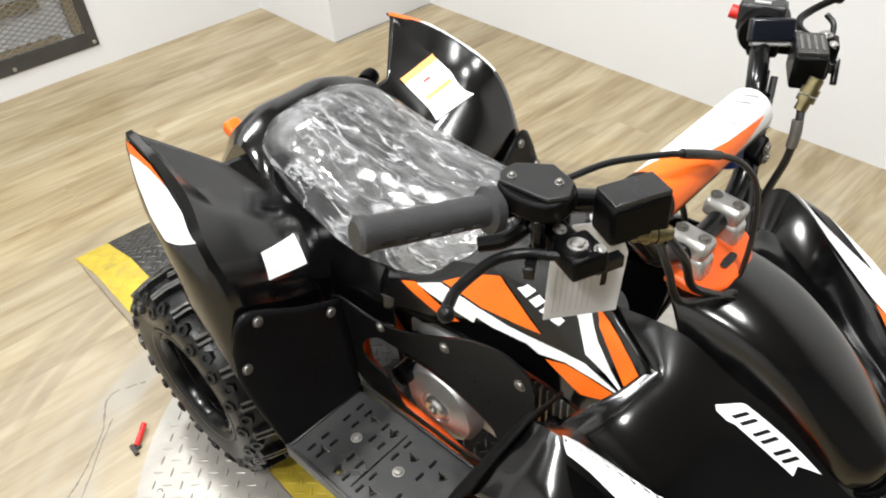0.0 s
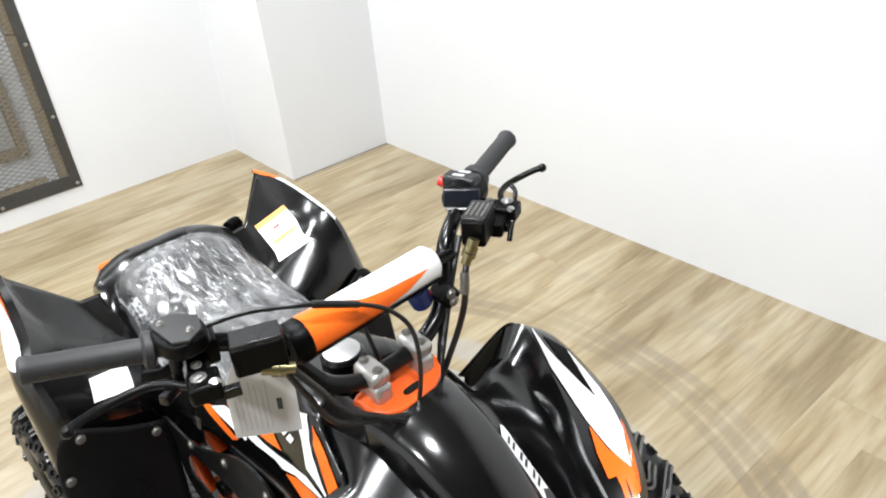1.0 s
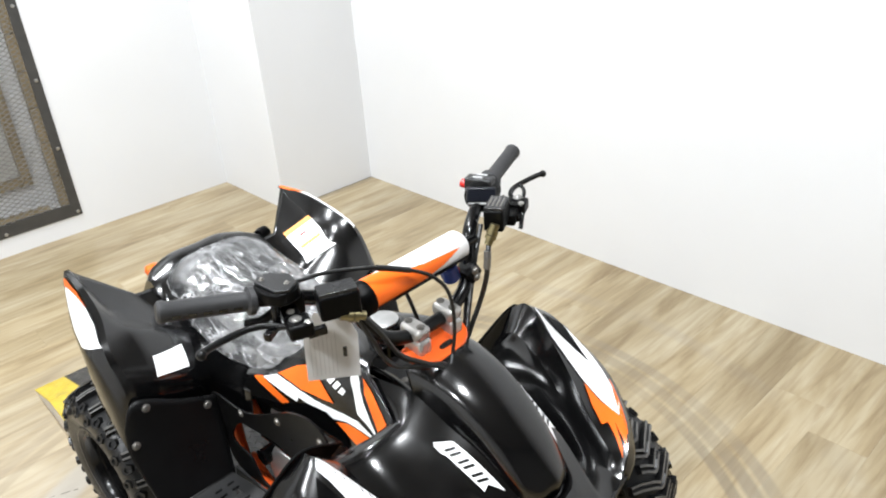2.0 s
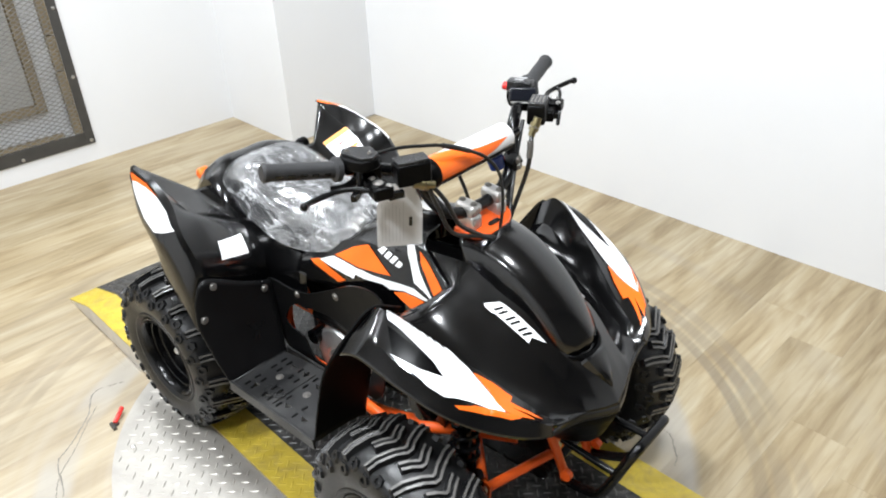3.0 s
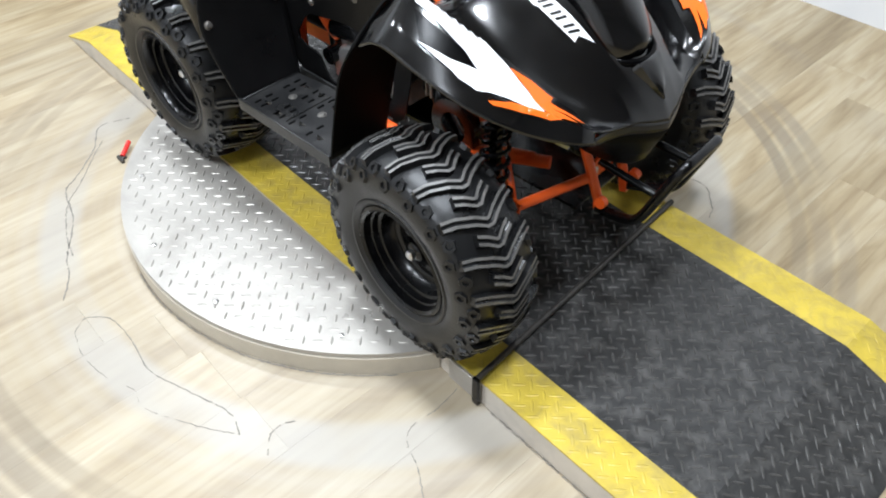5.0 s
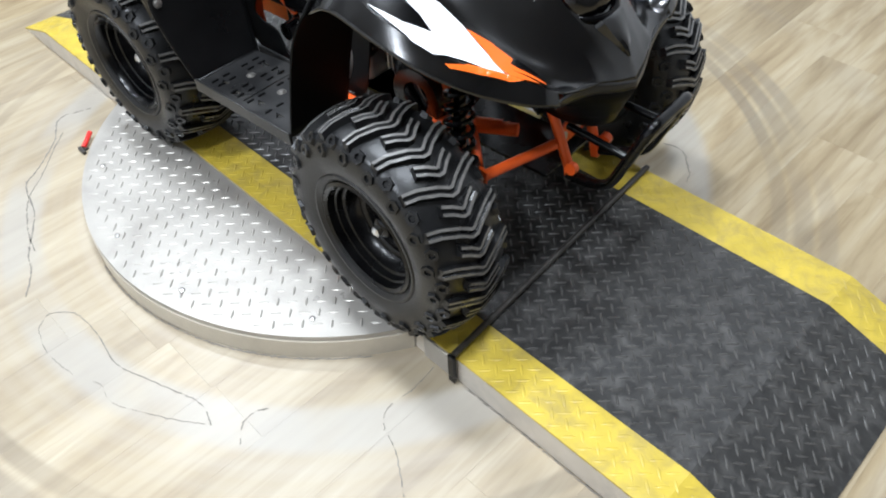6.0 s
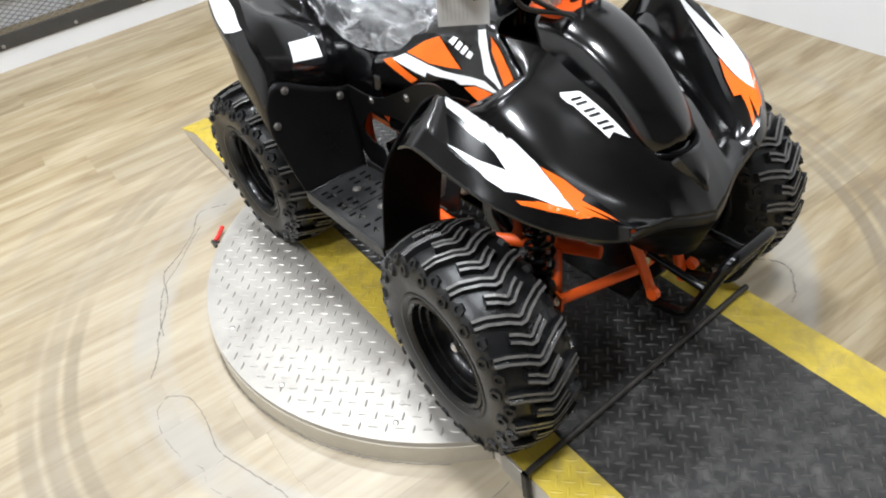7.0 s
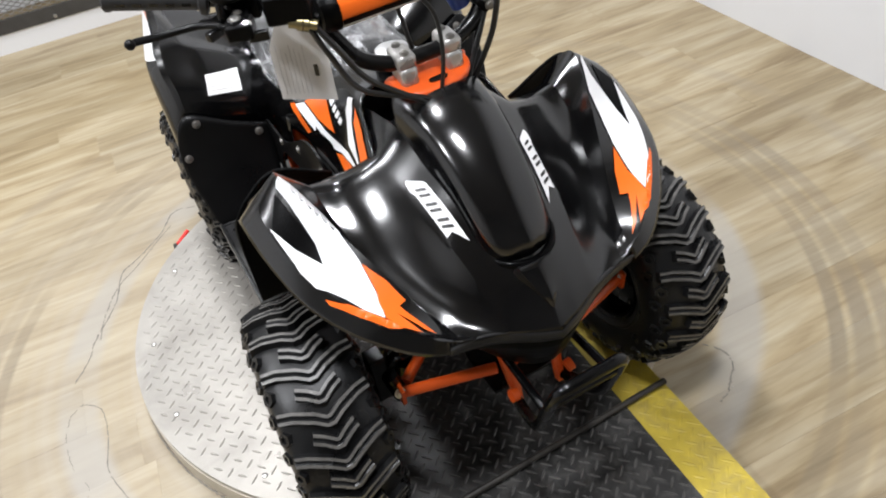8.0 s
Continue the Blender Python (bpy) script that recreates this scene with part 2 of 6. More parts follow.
    L(fine.outputs[0], bp.inputs["Height"])
    L(bp.outputs[0], b.inputs["Normal"])
    return m


PLANK = wood_floor_material()


def wrap_material():
    """Thin clear plastic film, crumpled."""
    m = bpy.data.materials.new("clear_plastic_film")
    m.use_nodes = True
    nt = m.node_tree
    N, L = nt.nodes.new, nt.links.new
    b = nt.nodes["Principled BSDF"]
    geo = N("ShaderNodeNewGeometry")
    mp = N("ShaderNodeMapping")
    mp.inputs["Scale"].default_value, mp.inputs["Rotation"].default_value = (0.55, 1.9, 1.1), (0, 0, 0.3)
    L(geo.outputs["Position"], mp.inputs[0])
    n = N("ShaderNodeTexNoise")
    n.inputs["Scale"].default_value, n.inputs["Detail"].default_value, n.inputs["Distortion"].default_value = 14.0, 5, 1.6
    L(mp.outputs[0], n.inputs["Vector"])
    v = N("ShaderNodeTexVoronoi")
    v.feature = "DISTANCE_TO_EDGE"
    v.inputs["Scale"].default_value = 22.0
    warp = N("ShaderNodeVectorMath")
    warp.operation = "MULTIPLY_ADD"
    L(n.outputs[1], warp.inputs[0])
    warp.inputs[1].default_value = (0.07, 0.07, 0.07)
    L(mp.outputs[0], warp.inputs[2])
    L(warp.outputs[0], v.inputs["Vector"])
    def fold_glints(scale, detail, low):
        """Thin bright lines where a warped noise crosses its middle: fold relief and painted glints."""
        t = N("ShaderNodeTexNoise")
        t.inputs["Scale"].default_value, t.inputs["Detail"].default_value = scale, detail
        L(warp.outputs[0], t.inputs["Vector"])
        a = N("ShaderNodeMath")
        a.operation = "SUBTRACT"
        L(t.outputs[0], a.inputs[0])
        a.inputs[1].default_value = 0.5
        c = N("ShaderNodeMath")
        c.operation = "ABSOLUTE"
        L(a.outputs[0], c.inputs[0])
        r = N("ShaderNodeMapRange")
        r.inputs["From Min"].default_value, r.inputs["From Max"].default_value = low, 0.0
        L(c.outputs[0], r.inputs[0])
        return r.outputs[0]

    one, two = fold_glints(6.0, 2.0, 0.012), fold_glints(15.0, 2, 0.016)
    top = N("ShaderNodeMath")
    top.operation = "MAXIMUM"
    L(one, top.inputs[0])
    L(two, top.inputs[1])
    add = N("ShaderNodeMath")
    add.operation = "MULTIPLY_ADD"
    L(v.outputs["Distance"], add.inputs[0])
    add.inputs[1].default_value = 0.6
    L(top.outputs[0], add.inputs[2])
    bp = N("ShaderNodeBump")
    bp.inputs["Strength"].default_value, bp.inputs["Distance"].default_value = 0.55, 0.006
    L(add.outputs[0], bp.inputs["Height"])
    nt.nodes.remove(b)
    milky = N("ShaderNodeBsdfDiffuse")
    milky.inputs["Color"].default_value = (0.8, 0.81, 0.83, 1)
    L(bp.outputs[0], milky.inputs["Normal"])
    shine = N("ShaderNodeBsdfGlossy")
    shine.inputs["Color"].default_value, shine.inputs["Roughness"].default_value = (1, 1, 1, 1), 0.14
    L(bp.outputs[0], shine.inputs["Normal"])
    clear = N("ShaderNodeBsdfTransparent")
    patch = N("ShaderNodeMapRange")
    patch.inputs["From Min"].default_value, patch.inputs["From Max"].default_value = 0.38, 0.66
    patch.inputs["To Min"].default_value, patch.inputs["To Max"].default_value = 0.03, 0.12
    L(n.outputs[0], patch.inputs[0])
    # milky white along the fold lines stands for their shine
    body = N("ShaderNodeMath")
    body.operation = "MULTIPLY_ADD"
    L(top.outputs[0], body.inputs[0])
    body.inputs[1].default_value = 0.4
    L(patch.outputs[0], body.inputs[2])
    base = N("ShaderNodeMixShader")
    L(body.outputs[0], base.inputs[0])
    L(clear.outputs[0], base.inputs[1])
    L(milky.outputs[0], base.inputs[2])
    gloss = N("ShaderNodeMath")
    gloss.operation = "MULTIPLY_ADD"
    L(patch.outputs[0], gloss.inputs[0])
    gloss.inputs[1].default_value, gloss.inputs[2].default_value = 1.2, 0.06
    skin = N("ShaderNodeMixShader")
    L(gloss.outputs[0], skin.inputs[0])
    L(base.outputs[0], skin.inputs[1])
    L(shine.outputs[0], skin.inputs[2])
    L(skin.outputs[0], nt.nodes["Material Output"].inputs["Surface"])
    return m


FILM = wrap_material()

# ---- building tools ----
ZP = 0.065  # top of the platform


def finish(ob, smooth=True, bevel=0.0, solid=0.0, angle=40):
    if smooth:
        for p in ob.data.polygons:
            p.use_smooth = True
        ob.data.set_sharp_from_angle(angle=radians(angle))
    if solid:
        md = ob.modifiers.new("thickness", "SOLIDIFY")
        md.thickness, md.offset = solid, -1
    if bevel:
        md = ob.modifiers.new("edge", "BEVEL")
        md.width, md.segments, md.limit_method = bevel, 2, "ANGLE"
    return ob


def part(name, bm, mat, parent=None, label="", drop=None, smooth=True, bevel=0.0, solid=0.0, angle=40):
    """Links a bmesh as one mesh object under a thing; drop: the height taken off to reach the thing's base."""
    if drop is None:
        drop = ZP if parent is not None else 0.0
    if drop:
        bmesh.ops.translate(bm, vec=(0, 0, -drop), verts=bm.verts)
    bmesh.ops.recalc_face_normals(bm, faces=bm.faces)
    me = bpy.data.meshes.new(name)
    bm.to_mesh(me)
    bm.free()
    for m in mat if isinstance(mat, (list, tuple)) else [mat]:
        me.materials.append(m)
    ob = new(name, me)
    ob.parent = parent
    if label:
        ob["label"] = label
    return finish(ob, smooth, bevel, solid, angle)


def thing(name, label, category, m=None, group="", kind=""):
    ob = tagged(new(name), label, category, group, kind)
    if m is not None:
        ob.matrix_basis = m
    return ob


def box(bm, c, s, turn=None):
    m = Matrix.Translation(c) @ (turn.to_4x4() if turn else Matrix()) @ Matrix.Diagonal((*s, 1))
    return bmesh.ops.create_cube(bm, size=1, matrix=m)["verts"]


def spin(bm, profile, m=None, n=32, closed=False):
    """Turns a profile of (radius, along) round the local y axis."""
    rings = []
    for r, a in profile:
        rings.append([bm.verts.new((m or Matrix()) @ Vector((r * math.cos(t), a, r * math.sin(t)))) for t in (2 * math.pi * k / n for k in range(n))])
    pairs = list(zip(rings, rings[1:])) + ([(rings[-1], rings[0])] if closed else [])
    for p, q in pairs:
        for k in range(n):
            bm.faces.new((p[k], p[(k + 1) % n], q[(k + 1) % n], q[k]))
    if not closed:
        bm.faces.new(rings[0])
        bm.faces.new(rings[-1])
    return bm


def rod(bm, a, b, r, n=12, r2=None):
    a, b = Vector(a), Vector(b)
    m = Matrix.Translation((a + b) / 2) @ (b - a).to_track_quat("Z", "Y").to_matrix().to_4x4()
    bmesh.ops.create_cone(bm, cap_ends=True, segments=n, radius1=r, radius2=r if r2 is None else r2, depth=(b - a).length, matrix=m)
    return bm


def spline(points, per=8):
    p = [Vector(q) for q in points]
    p = [2 * p[0] - p[1], *p, 2 * p[-1] - p[-2]]
    out = []
    for k in range(1, len(p) - 2):
        a, b, c, d = p[k - 1 : k + 3]
        for j in range(per):
            t = j / per
            out.append(0.5 * (2 * b + (c - a) * t + (2 * a - 5 * b + 4 * c - d) * t * t + (3 * b - a - 3 * c + d) * t**3))
    return out + [p[-2]]


def tube(bm, points, r, n=10, per=8, closed=False):
    pts = spline(points, per) if len(points) > 2 else [Vector(q) for q in points]
    rings, up = [], None
    for k, p in enumerate(pts):
        d = (pts[min(k + 1, len(pts) - 1)] - pts[max(k - 1, 0)]).normalized()
        if up is None:
            up = d.orthogonal().normalized()
        up = (up - d * up.dot(d)).normalized()
        side = d.cross(up)
        rings.append([bm.verts.new(p + r * (math.cos(t) * up + math.sin(t) * side)) for t in (2 * math.pi * j / n for j in range(n))])
    for p, q in zip(rings, rings[1:]):
        for k in range(n):
            bm.faces.new((p[k], p[(k + 1) % n], q[(k + 1) % n], q[k]))
    bm.faces.new(rings[0])
    bm.faces.new(rings[-1])
    return bm


def plate(bm, outline, thick, m=None):
    """A flat plate: outline of (u, v), thickness along the local z, laid by m."""
    m = m or Matrix()
    low = [bm.verts.new(m @ Vector((u, v, 0))) for u, v in outline]
    top = [bm.verts.new(m @ Vector((u, v, thick))) for u, v in outline]
    bm.faces.new(low[::-1])
    bm.faces.new(top)
    for k in range(len(low)):
        j = (k + 1) % len(low)
        bm.faces.new((low[k], low[j], top[j], top[k]))
    return bm


def surface(rows, per_u=6, per_v=5, flip=1.0, creases=()):
    """A smooth sheet through rows of control points, broken at the creases; flip -1 mirrors it across the bike."""
    rows = [[Vector((x, y * flip, z)) for x, y, z in row] for row in rows]
    cuts = [0, *creases, len(rows[0]) - 1]
    across = []
    for row in rows:
        line = [row[0]]
        for a, b in zip(cuts, cuts[1:]):
            line += spline(row[a : b + 1], per_v)[1:] if b - a > 1 else [row[a].lerp(row[b], (k + 1) / per_v) for k in range(per_v)]
        across.append(line)
    along = [spline(col, per_u) for col in zip(*across)]
    return [list(r) for r in zip(*along)]


def sheet(bm, grid):
    v = [[bm.verts.new(p) for p in row] for row in grid]
    for a, b in zip(v, v[1:]):
        for k in range(len(a) - 1):
            bm.faces.new((a[k], a[k + 1], b[k + 1], b[k]))
    return bm


def grid_tree(grids):
    from mathutils.bvhtree import BVHTree

    verts, faces = [], []
    for g in grids:
        o, w = len(verts), len(g[0])
        verts += [p for row in g for p in row]
        faces += [(o + i * w + j, o + i * w + j + 1, o + (i + 1) * w + j + 1, o + (i + 1) * w + j) for i in range(len(g) - 1) for j in range(w - 1)]
    return BVHTree.FromPolygons(verts, faces)


def film_mesh(outline, step=0.005):
    """Triangles of a flat outline with points inside, fine enough to bend over a surface."""
    from mathutils.geometry import delaunay_2d_cdt

    rim = []
    for (u0, v0), (u1, v1) in zip(outline, outline[1:] + outline[:1]):
        n = max(1, int(math.hypot(u1 - u0, v1 - v0) / step))
        rim += [Vector((u0 + (u1 - u0) * k / n, v0 + (v1 - v0) * k / n)) for k in range(n)]
    pts = list(rim)
    us, vs = [p.x for p in rim], [p.y for p in rim]
    u = min(us) + step / 2
    while u < max(us):
        v = min(vs) + step / 2
        while v < max(vs):
            within = False
            for p, q in zip(outline, outline[1:] + outline[:1]):
                if (p[1] > v) != (q[1] > v) and u < p[0] + (q[0] - p[0]) * (v - p[1]) / (q[1] - p[1]):
                    within = not within
            if within and min((p.x - u) ** 2 + (p.y - v) ** 2 for p in rim) > (step * 0.4) ** 2:
                pts.append(Vector((u, v)))
            v += step
        u += step
    got = delaunay_2d_cdt(pts, [], [list(range(len(rim)))], 1, 1e-6)
    return got[0], got[2]


def decal(outline, axes, tree, height, lift=0.0016, sign=0):
    """A film cut to an outline of two coordinates and laid on a surface, dropped on to it along the third axis."""
    bm = bmesh.new()
    a, b = axes
    c = 3 - a - b
    way = Vector((0, 0, 0))
    way[c] = sign or (-1.0 if height > 0 else 1.0)
    flat, tris = film_mesh(list(outline))
    vs = []
    for u, v in flat:
        p = Vector((0, 0, 0))
        p[a], p[b], p[c] = u, v, height
        hit, normal, _, _ = tree.ray_cast(p, way)
        if hit is None:
            p[c] = 0.4 * height
            hit, normal, _, _ = tree.find_nearest(p)
        if normal.dot(way) > 0:
            normal = -normal
        vs.append(bm.verts.new(hit + normal * lift))
    for t in tris:
        bm.faces.new([vs[k] for k in t])
    return bm


# ---- the room ----
WX, WY, BX, BY = -1.96, 1.49, -1.385, 0.955  # mesh wall, long wall, corner block
E_X, S_Y, TOP = 4.4, -3.6, 2.9


def slab(name, lo, hi, mat, label, category="wall"):
    bm = bmesh.new()
    c, s = [(a + b) / 2 for a, b in zip(lo, hi)], [b - a for a, b in zip(lo, hi)]
    box(bm, c, s)
    ob = part(name, bm, mat, None, smooth=False)
    return tagged(ob, label, category, kind="structure")


# mesh opening in the west wall
OY0, OY1, OZ0, OZ1 = -2.2, 0.17, 0.146, 1.75


def west_wall():
    bm = bmesh.new()
    t = 0.14
    for y0, y1, z0, z1 in ((S_Y, OY0, 0, TOP), (OY1, BY, 0, TOP), (OY0, OY1, 0, OZ0), (OY0, OY1, OZ1, TOP)):
        box(bm, (WX - t / 2, (y0 + y1) / 2, (z0 + z1) / 2), (t, y1 - y0, z1 - z0))
    return tagged(part("wall_west", bm, WALL, smooth=False), "white painted wall with a steel mesh opening", "wall", kind="structure")


west_wall()
slab("wall_block", (WX - 0.14, BY, 0), (BX, WY + 0.14, TOP), WALL, "white painted boxed-out corner of the room")
slab("wall_north", (BX, WY, 0), (E_X, WY + 0.14, TOP), WALL, "plain white painted wall, brightly lit")
# east wall, south wall and ceiling are unseen; tones chosen to shape reflections
slab("wall_east", (E_X, S_Y, 0), (E_X + 0.14, WY + 0.14, TOP), DIMWALL, "unseen wall, dark grey to dim the reflections")
slab("wall_south", (WX - 0.14, S_Y - 0.14, 0), (E_X + 0.14, S_Y, TOP), WALL, "plain white painted wall")
slab("ceiling", (WX - 0.14, S_Y - 0.14, TOP), (E_X + 0.14, WY + 0.14, TOP + 0.1), CEIL, "unseen ceiling, grey to dim the reflections", "ceiling")
floor = slab("floor", (WX - 0.6, S_Y - 0.14, -0.12), (E_X + 0.14, WY + 0.14, -0.004), SEAM, "wood-look vinyl plank floor with rub rings", "floor")


# ---- turntable and platform ----
CX, CY, CR = 0.43, -0.065, 0.638
PY0, PY1 = -0.388, 0.258
XR0, XR1, XF1, XF0 = -0.80, -0.60, 1.50, 1.68  # rear ramp foot, rear ramp top, front ramp top, front ramp foot
STRIP = 0.094


def lozenges(inside, x0, x1, y0, y1, height, cell=0.039, long=0.027, wide=0.0055, tall=0.0011):
    """Raised bars of tread plate in two interleaved nets, each turned across the other, joined into one sheet of relief."""
    verts, faces = [], []
    for k in range(2):
        a = radians(45 + 90 * k)
        ux, uy = math.cos(a), math.sin(a)
        for i in range(int((x1 - x0) / cell) + 1):
            for j in range(int((y1 - y0) / cell) + 1):
                x, y = x0 + (i + k / 2) * cell, y0 + (j + k / 2) * cell
                if not inside(x, y):
                    continue
                z = height(x, y)
                zu = height(x + 0.01 * ux, y + 0.01 * uy) - z
                o = len(verts)
                for s, w, h in ((-1, 0, 0), (-0.45, -1, 0), (0.45, -1, 0), (1, 0, 0), (0.45, 1, 0), (-0.45, 1, 0), (-0.6, 0, 1), (0.6, 0, 1)):
                    verts.append((x + ux * s * long / 2 - uy * w * wide / 2, y + uy * s * long / 2 + ux * w * wide / 2, z + zu * s * long / 2 / 0.01 + h * tall))
                faces += [(o, o + 1, o + 6), (o + 1, o + 2, o + 7, o + 6), (o + 2, o + 3, o + 7), (o + 3, o + 4, o + 7), (o + 4, o + 5, o + 6, o + 7), (o + 5, o, o + 6)]
    return verts, faces


def relief(name, data, mat, parent, drop):
    me = bpy.data.meshes.new(name)
    me.from_pydata([(x, y, z - drop) for x, y, z in data[0]], [], data[1])
    me.materials.append(mat)
    ob = new(name, me)
    ob.parent = parent
    ob["kind"] = "stuff"
    return finish(ob, True, angle=60)


def ramp_height(x, y=0.0):
    if x < XR1:
        return max(0.004, 0.004 + (ZP - 0.004) * (x - XR0) / (XR1 - XR0))
    if x > XF1:
        return max(0.004, 0.004 + (ZP - 0.004) * (XF0 - x) / (XF0 - XF1))
    return ZP


def turntable():
    root = thing("turntable", "round bare aluminium tread plate turntable set in the floor", "turntable", pose(CX, CY, 0))
    for sgn, edge in ((-1, PY0 - 0.002), (1, PY1 + 0.002)):
        a0 = math.asin((edge - CY) / CR)
        span = math.pi - 2 * abs(a0)
        start = math.pi + abs(a0) if sgn < 0 else abs(a0)
        rim = [(CR * math.cos(start + span * k / 72), CR * math.sin(start + span * k / 72)) for k in range(73)]
        bm = plate(bmesh.new(), rim, 0.012, pose(0, 0, 0.048))
        half = part("deck_plate", bm, TREADPLATE, root, "bare aluminium tread plate", drop=0, smooth=False)
        relief("tread", lozenges(lambda x, y: (x - CX) ** 2 + (y - CY) ** 2 < (CR - 0.016) ** 2 and (y < PY0 - 0.02 if sgn < 0 else y > PY1 + 0.02), CX - CR, CX + CR, CY - CR, CY + CR, lambda x, y: 0.0, long=0.0235, wide=0.0052, tall=0.0017), TREADPLATE, half, 0)
        half.children[0].location = (-CX, -CY, 0.06)
        bm = bmesh.new()
        out = [(c * 1.004, s * 1.004) for c, s in rim]
        for (ax, ay), (bx, by) in zip(out, out[1:]):
            bm.faces.new([bm.verts.new(p) for p in ((ax, ay, 0.0), (bx, by, 0.0), (bx, by, 0.047), (ax, ay, 0.047))])
        bmesh.ops.remove_doubles(bm, verts=bm.verts, dist=1e-5)
        part("skirt", bm, SKIRT, root, "dusty tan skirt", drop=0, smooth=False, solid=0.004)
    for ang in (196, 215, 237, 262, 285, 312):
        bm = spin(bmesh.new(), ((0.0005, 0), (0.006, 0), (0.006, 0.002), (0.004, 0.0035), (0.0005, 0.0035)), pose(0.595 * math.cos(radians(ang)), 0.595 * math.sin(radians(ang)), 0.06, 90), 10)
        part("deck_bolt", bm, CHROME, root, drop=0)
    return root


turntable()


def platform():
    root = thing("drive_on_platform", "black tread plate platform with worn yellow edges and ramped ends", "platform", pose(0, 0, 0))
    spec = (("centre_plate", PY0 + STRIP, PY1 - STRIP, BLACKPLATE, "worn black painted tread plate"), ("edge_strip", PY0, PY0 + STRIP, YELLOW, "worn yellow painted edge"), ("edge_strip", PY1 - STRIP, PY1, YELLOW, "worn yellow painted edge"))
    for name, y0, y1, mat, label in spec:
        bm = bmesh.new()
        xs = (XR0, XR1, XF1, XF0)
        rows = [[bm.verts.new((x, y, ramp_height(x) - dz)) for y, dz in ((y0, 0), (y1, 0), (y1, 0.004), (y0, 0.004))] for x in xs]
        for a, b in zip(rows, rows[1:]):
            for k in range(4):
                bm.faces.new((a[k], a[(k + 1) % 4], b[(k + 1) % 4], b[k]))
        bm.faces.new(rows[0])
        bm.faces.new(rows[-1])
        p = part(name, bm, mat, root, label, drop=0, smooth=False)
        relief("tread", lozenges(lambda x, y: y0 + 0.006 < y < y1 - 0.006, XR0 + 0.02, XF0 - 0.02, PY0 + 0.014, PY1, ramp_height, 0.031, 0.026, 0.0052, 0.0021 if mat is BLACKPLATE else 0.0012), WORNTOP if mat is BLACKPLATE else mat, p, 0)
    for y0, y1 in ((PY0, PY0 + 0.006), (PY1 - 0.006, PY1)):
        bm = plate(bmesh.new(), [(XR0, 0.0), (XF0, 0.0), (XF1, ZP - 0.005), (XR1, ZP - 0.005)], y1 - y0, Matrix(((1, 0, 0, 0), (0, 0, 1, y0), (0, 1, 0, 0), (0, 0, 0, 1))))
        part("side_skirt", bm, DUSTSIDE, root, "dusty bare metal side", drop=0, smooth=False)
    return root


platform()


# ---- wheels ----
TYRE_R = 0.212


def crown(y):
    """Radius of the bare tyre under the lugs."""
    t = abs(y) / 0.082
    return 0.199 - 0.012 * t**2.2


def lug_mesh(name, path, wide, tall, groove=True, mat=LUGTOP):
    """A rubber lug along a path of (angle in degrees, y), bent round the tyre."""
    bm = bmesh.new()
    rings = []
    for k, (ang, y) in enumerate(path):
        a2, y2 = path[min(k + 1, len(path) - 1)]
        a1, y1 = path[max(k - 1, 0)]
        dx, dy = radians(a2 - a1) * 0.2, y2 - y1
        ln = math.hypot(dx, dy) or 1
        nx, ny = -dy / ln, dx / ln
        ring = []
        prof = ((-1, -0.006), (-0.85, tall), (-0.35, tall), (0, tall - (0.004 if groove else 0)), (0.35, tall), (0.85, tall), (1, -0.006))
        for s, h in prof:
            w = s * wide / 2
            yy = y + ny * w
            r = crown(min(abs(yy), 0.088)) + h
            t = radians(ang) + nx * w / 0.2
            ring.append(bm.verts.new((r * math.cos(t), yy, r * math.sin(t))))
        rings.append(ring)
    # tops take the painted lit colour, flanks and groove the dark rubber
    for a, b in zip(rings, rings[1:]):
        for k in range(len(a) - 1):
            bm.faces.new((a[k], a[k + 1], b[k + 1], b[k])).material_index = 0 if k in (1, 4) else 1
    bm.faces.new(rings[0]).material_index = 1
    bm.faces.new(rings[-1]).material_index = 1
    bmesh.ops.recalc_face_normals(bm, faces=bm.faces)
    me = bpy.data.meshes.new(name)
    bm.to_mesh(me)
    bm.free()
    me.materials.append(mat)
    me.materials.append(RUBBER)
    return me


def shoulder_block(name, r, side):
    """A six-sided block with a pit, standing on the tyre's shoulder."""
    base = 0.094 if r < 0.18 else 0.0855
    lean = radians(24 if r < 0.18 else 46)
    bm = bmesh.new()
    rings = []
    for size, h in ((0.0125, -0.006), (0.0112, 0.0055), (0.0060, 0.0055), (0.0048, 0.001)):
        ring = []
        for k in range(6):
            a = radians(60 * k + 20)
            u, w = size * math.cos(a) * 1.12, size * math.sin(a)
            ring.append(bm.verts.new((r + u * math.cos(lean) + h * math.sin(lean), side * (base + h * math.cos(lean) - u * math.sin(lean)), w)))
        rings.append(ring)
    for p, q in zip(rings, rings[1:]):
        for k in range(6):
            bm.faces.new((p[k], p[(k + 1) % 6], q[(k + 1) % 6], q[k]))
    bm.faces.new(rings[-1])
    bmesh.ops.recalc_face_normals(bm, faces=bm.faces)
    me = bpy.data.meshes.new(name)
    bm.to_mesh(me)
    bm.free()
    me.materials.append(RUBBER)
    return me


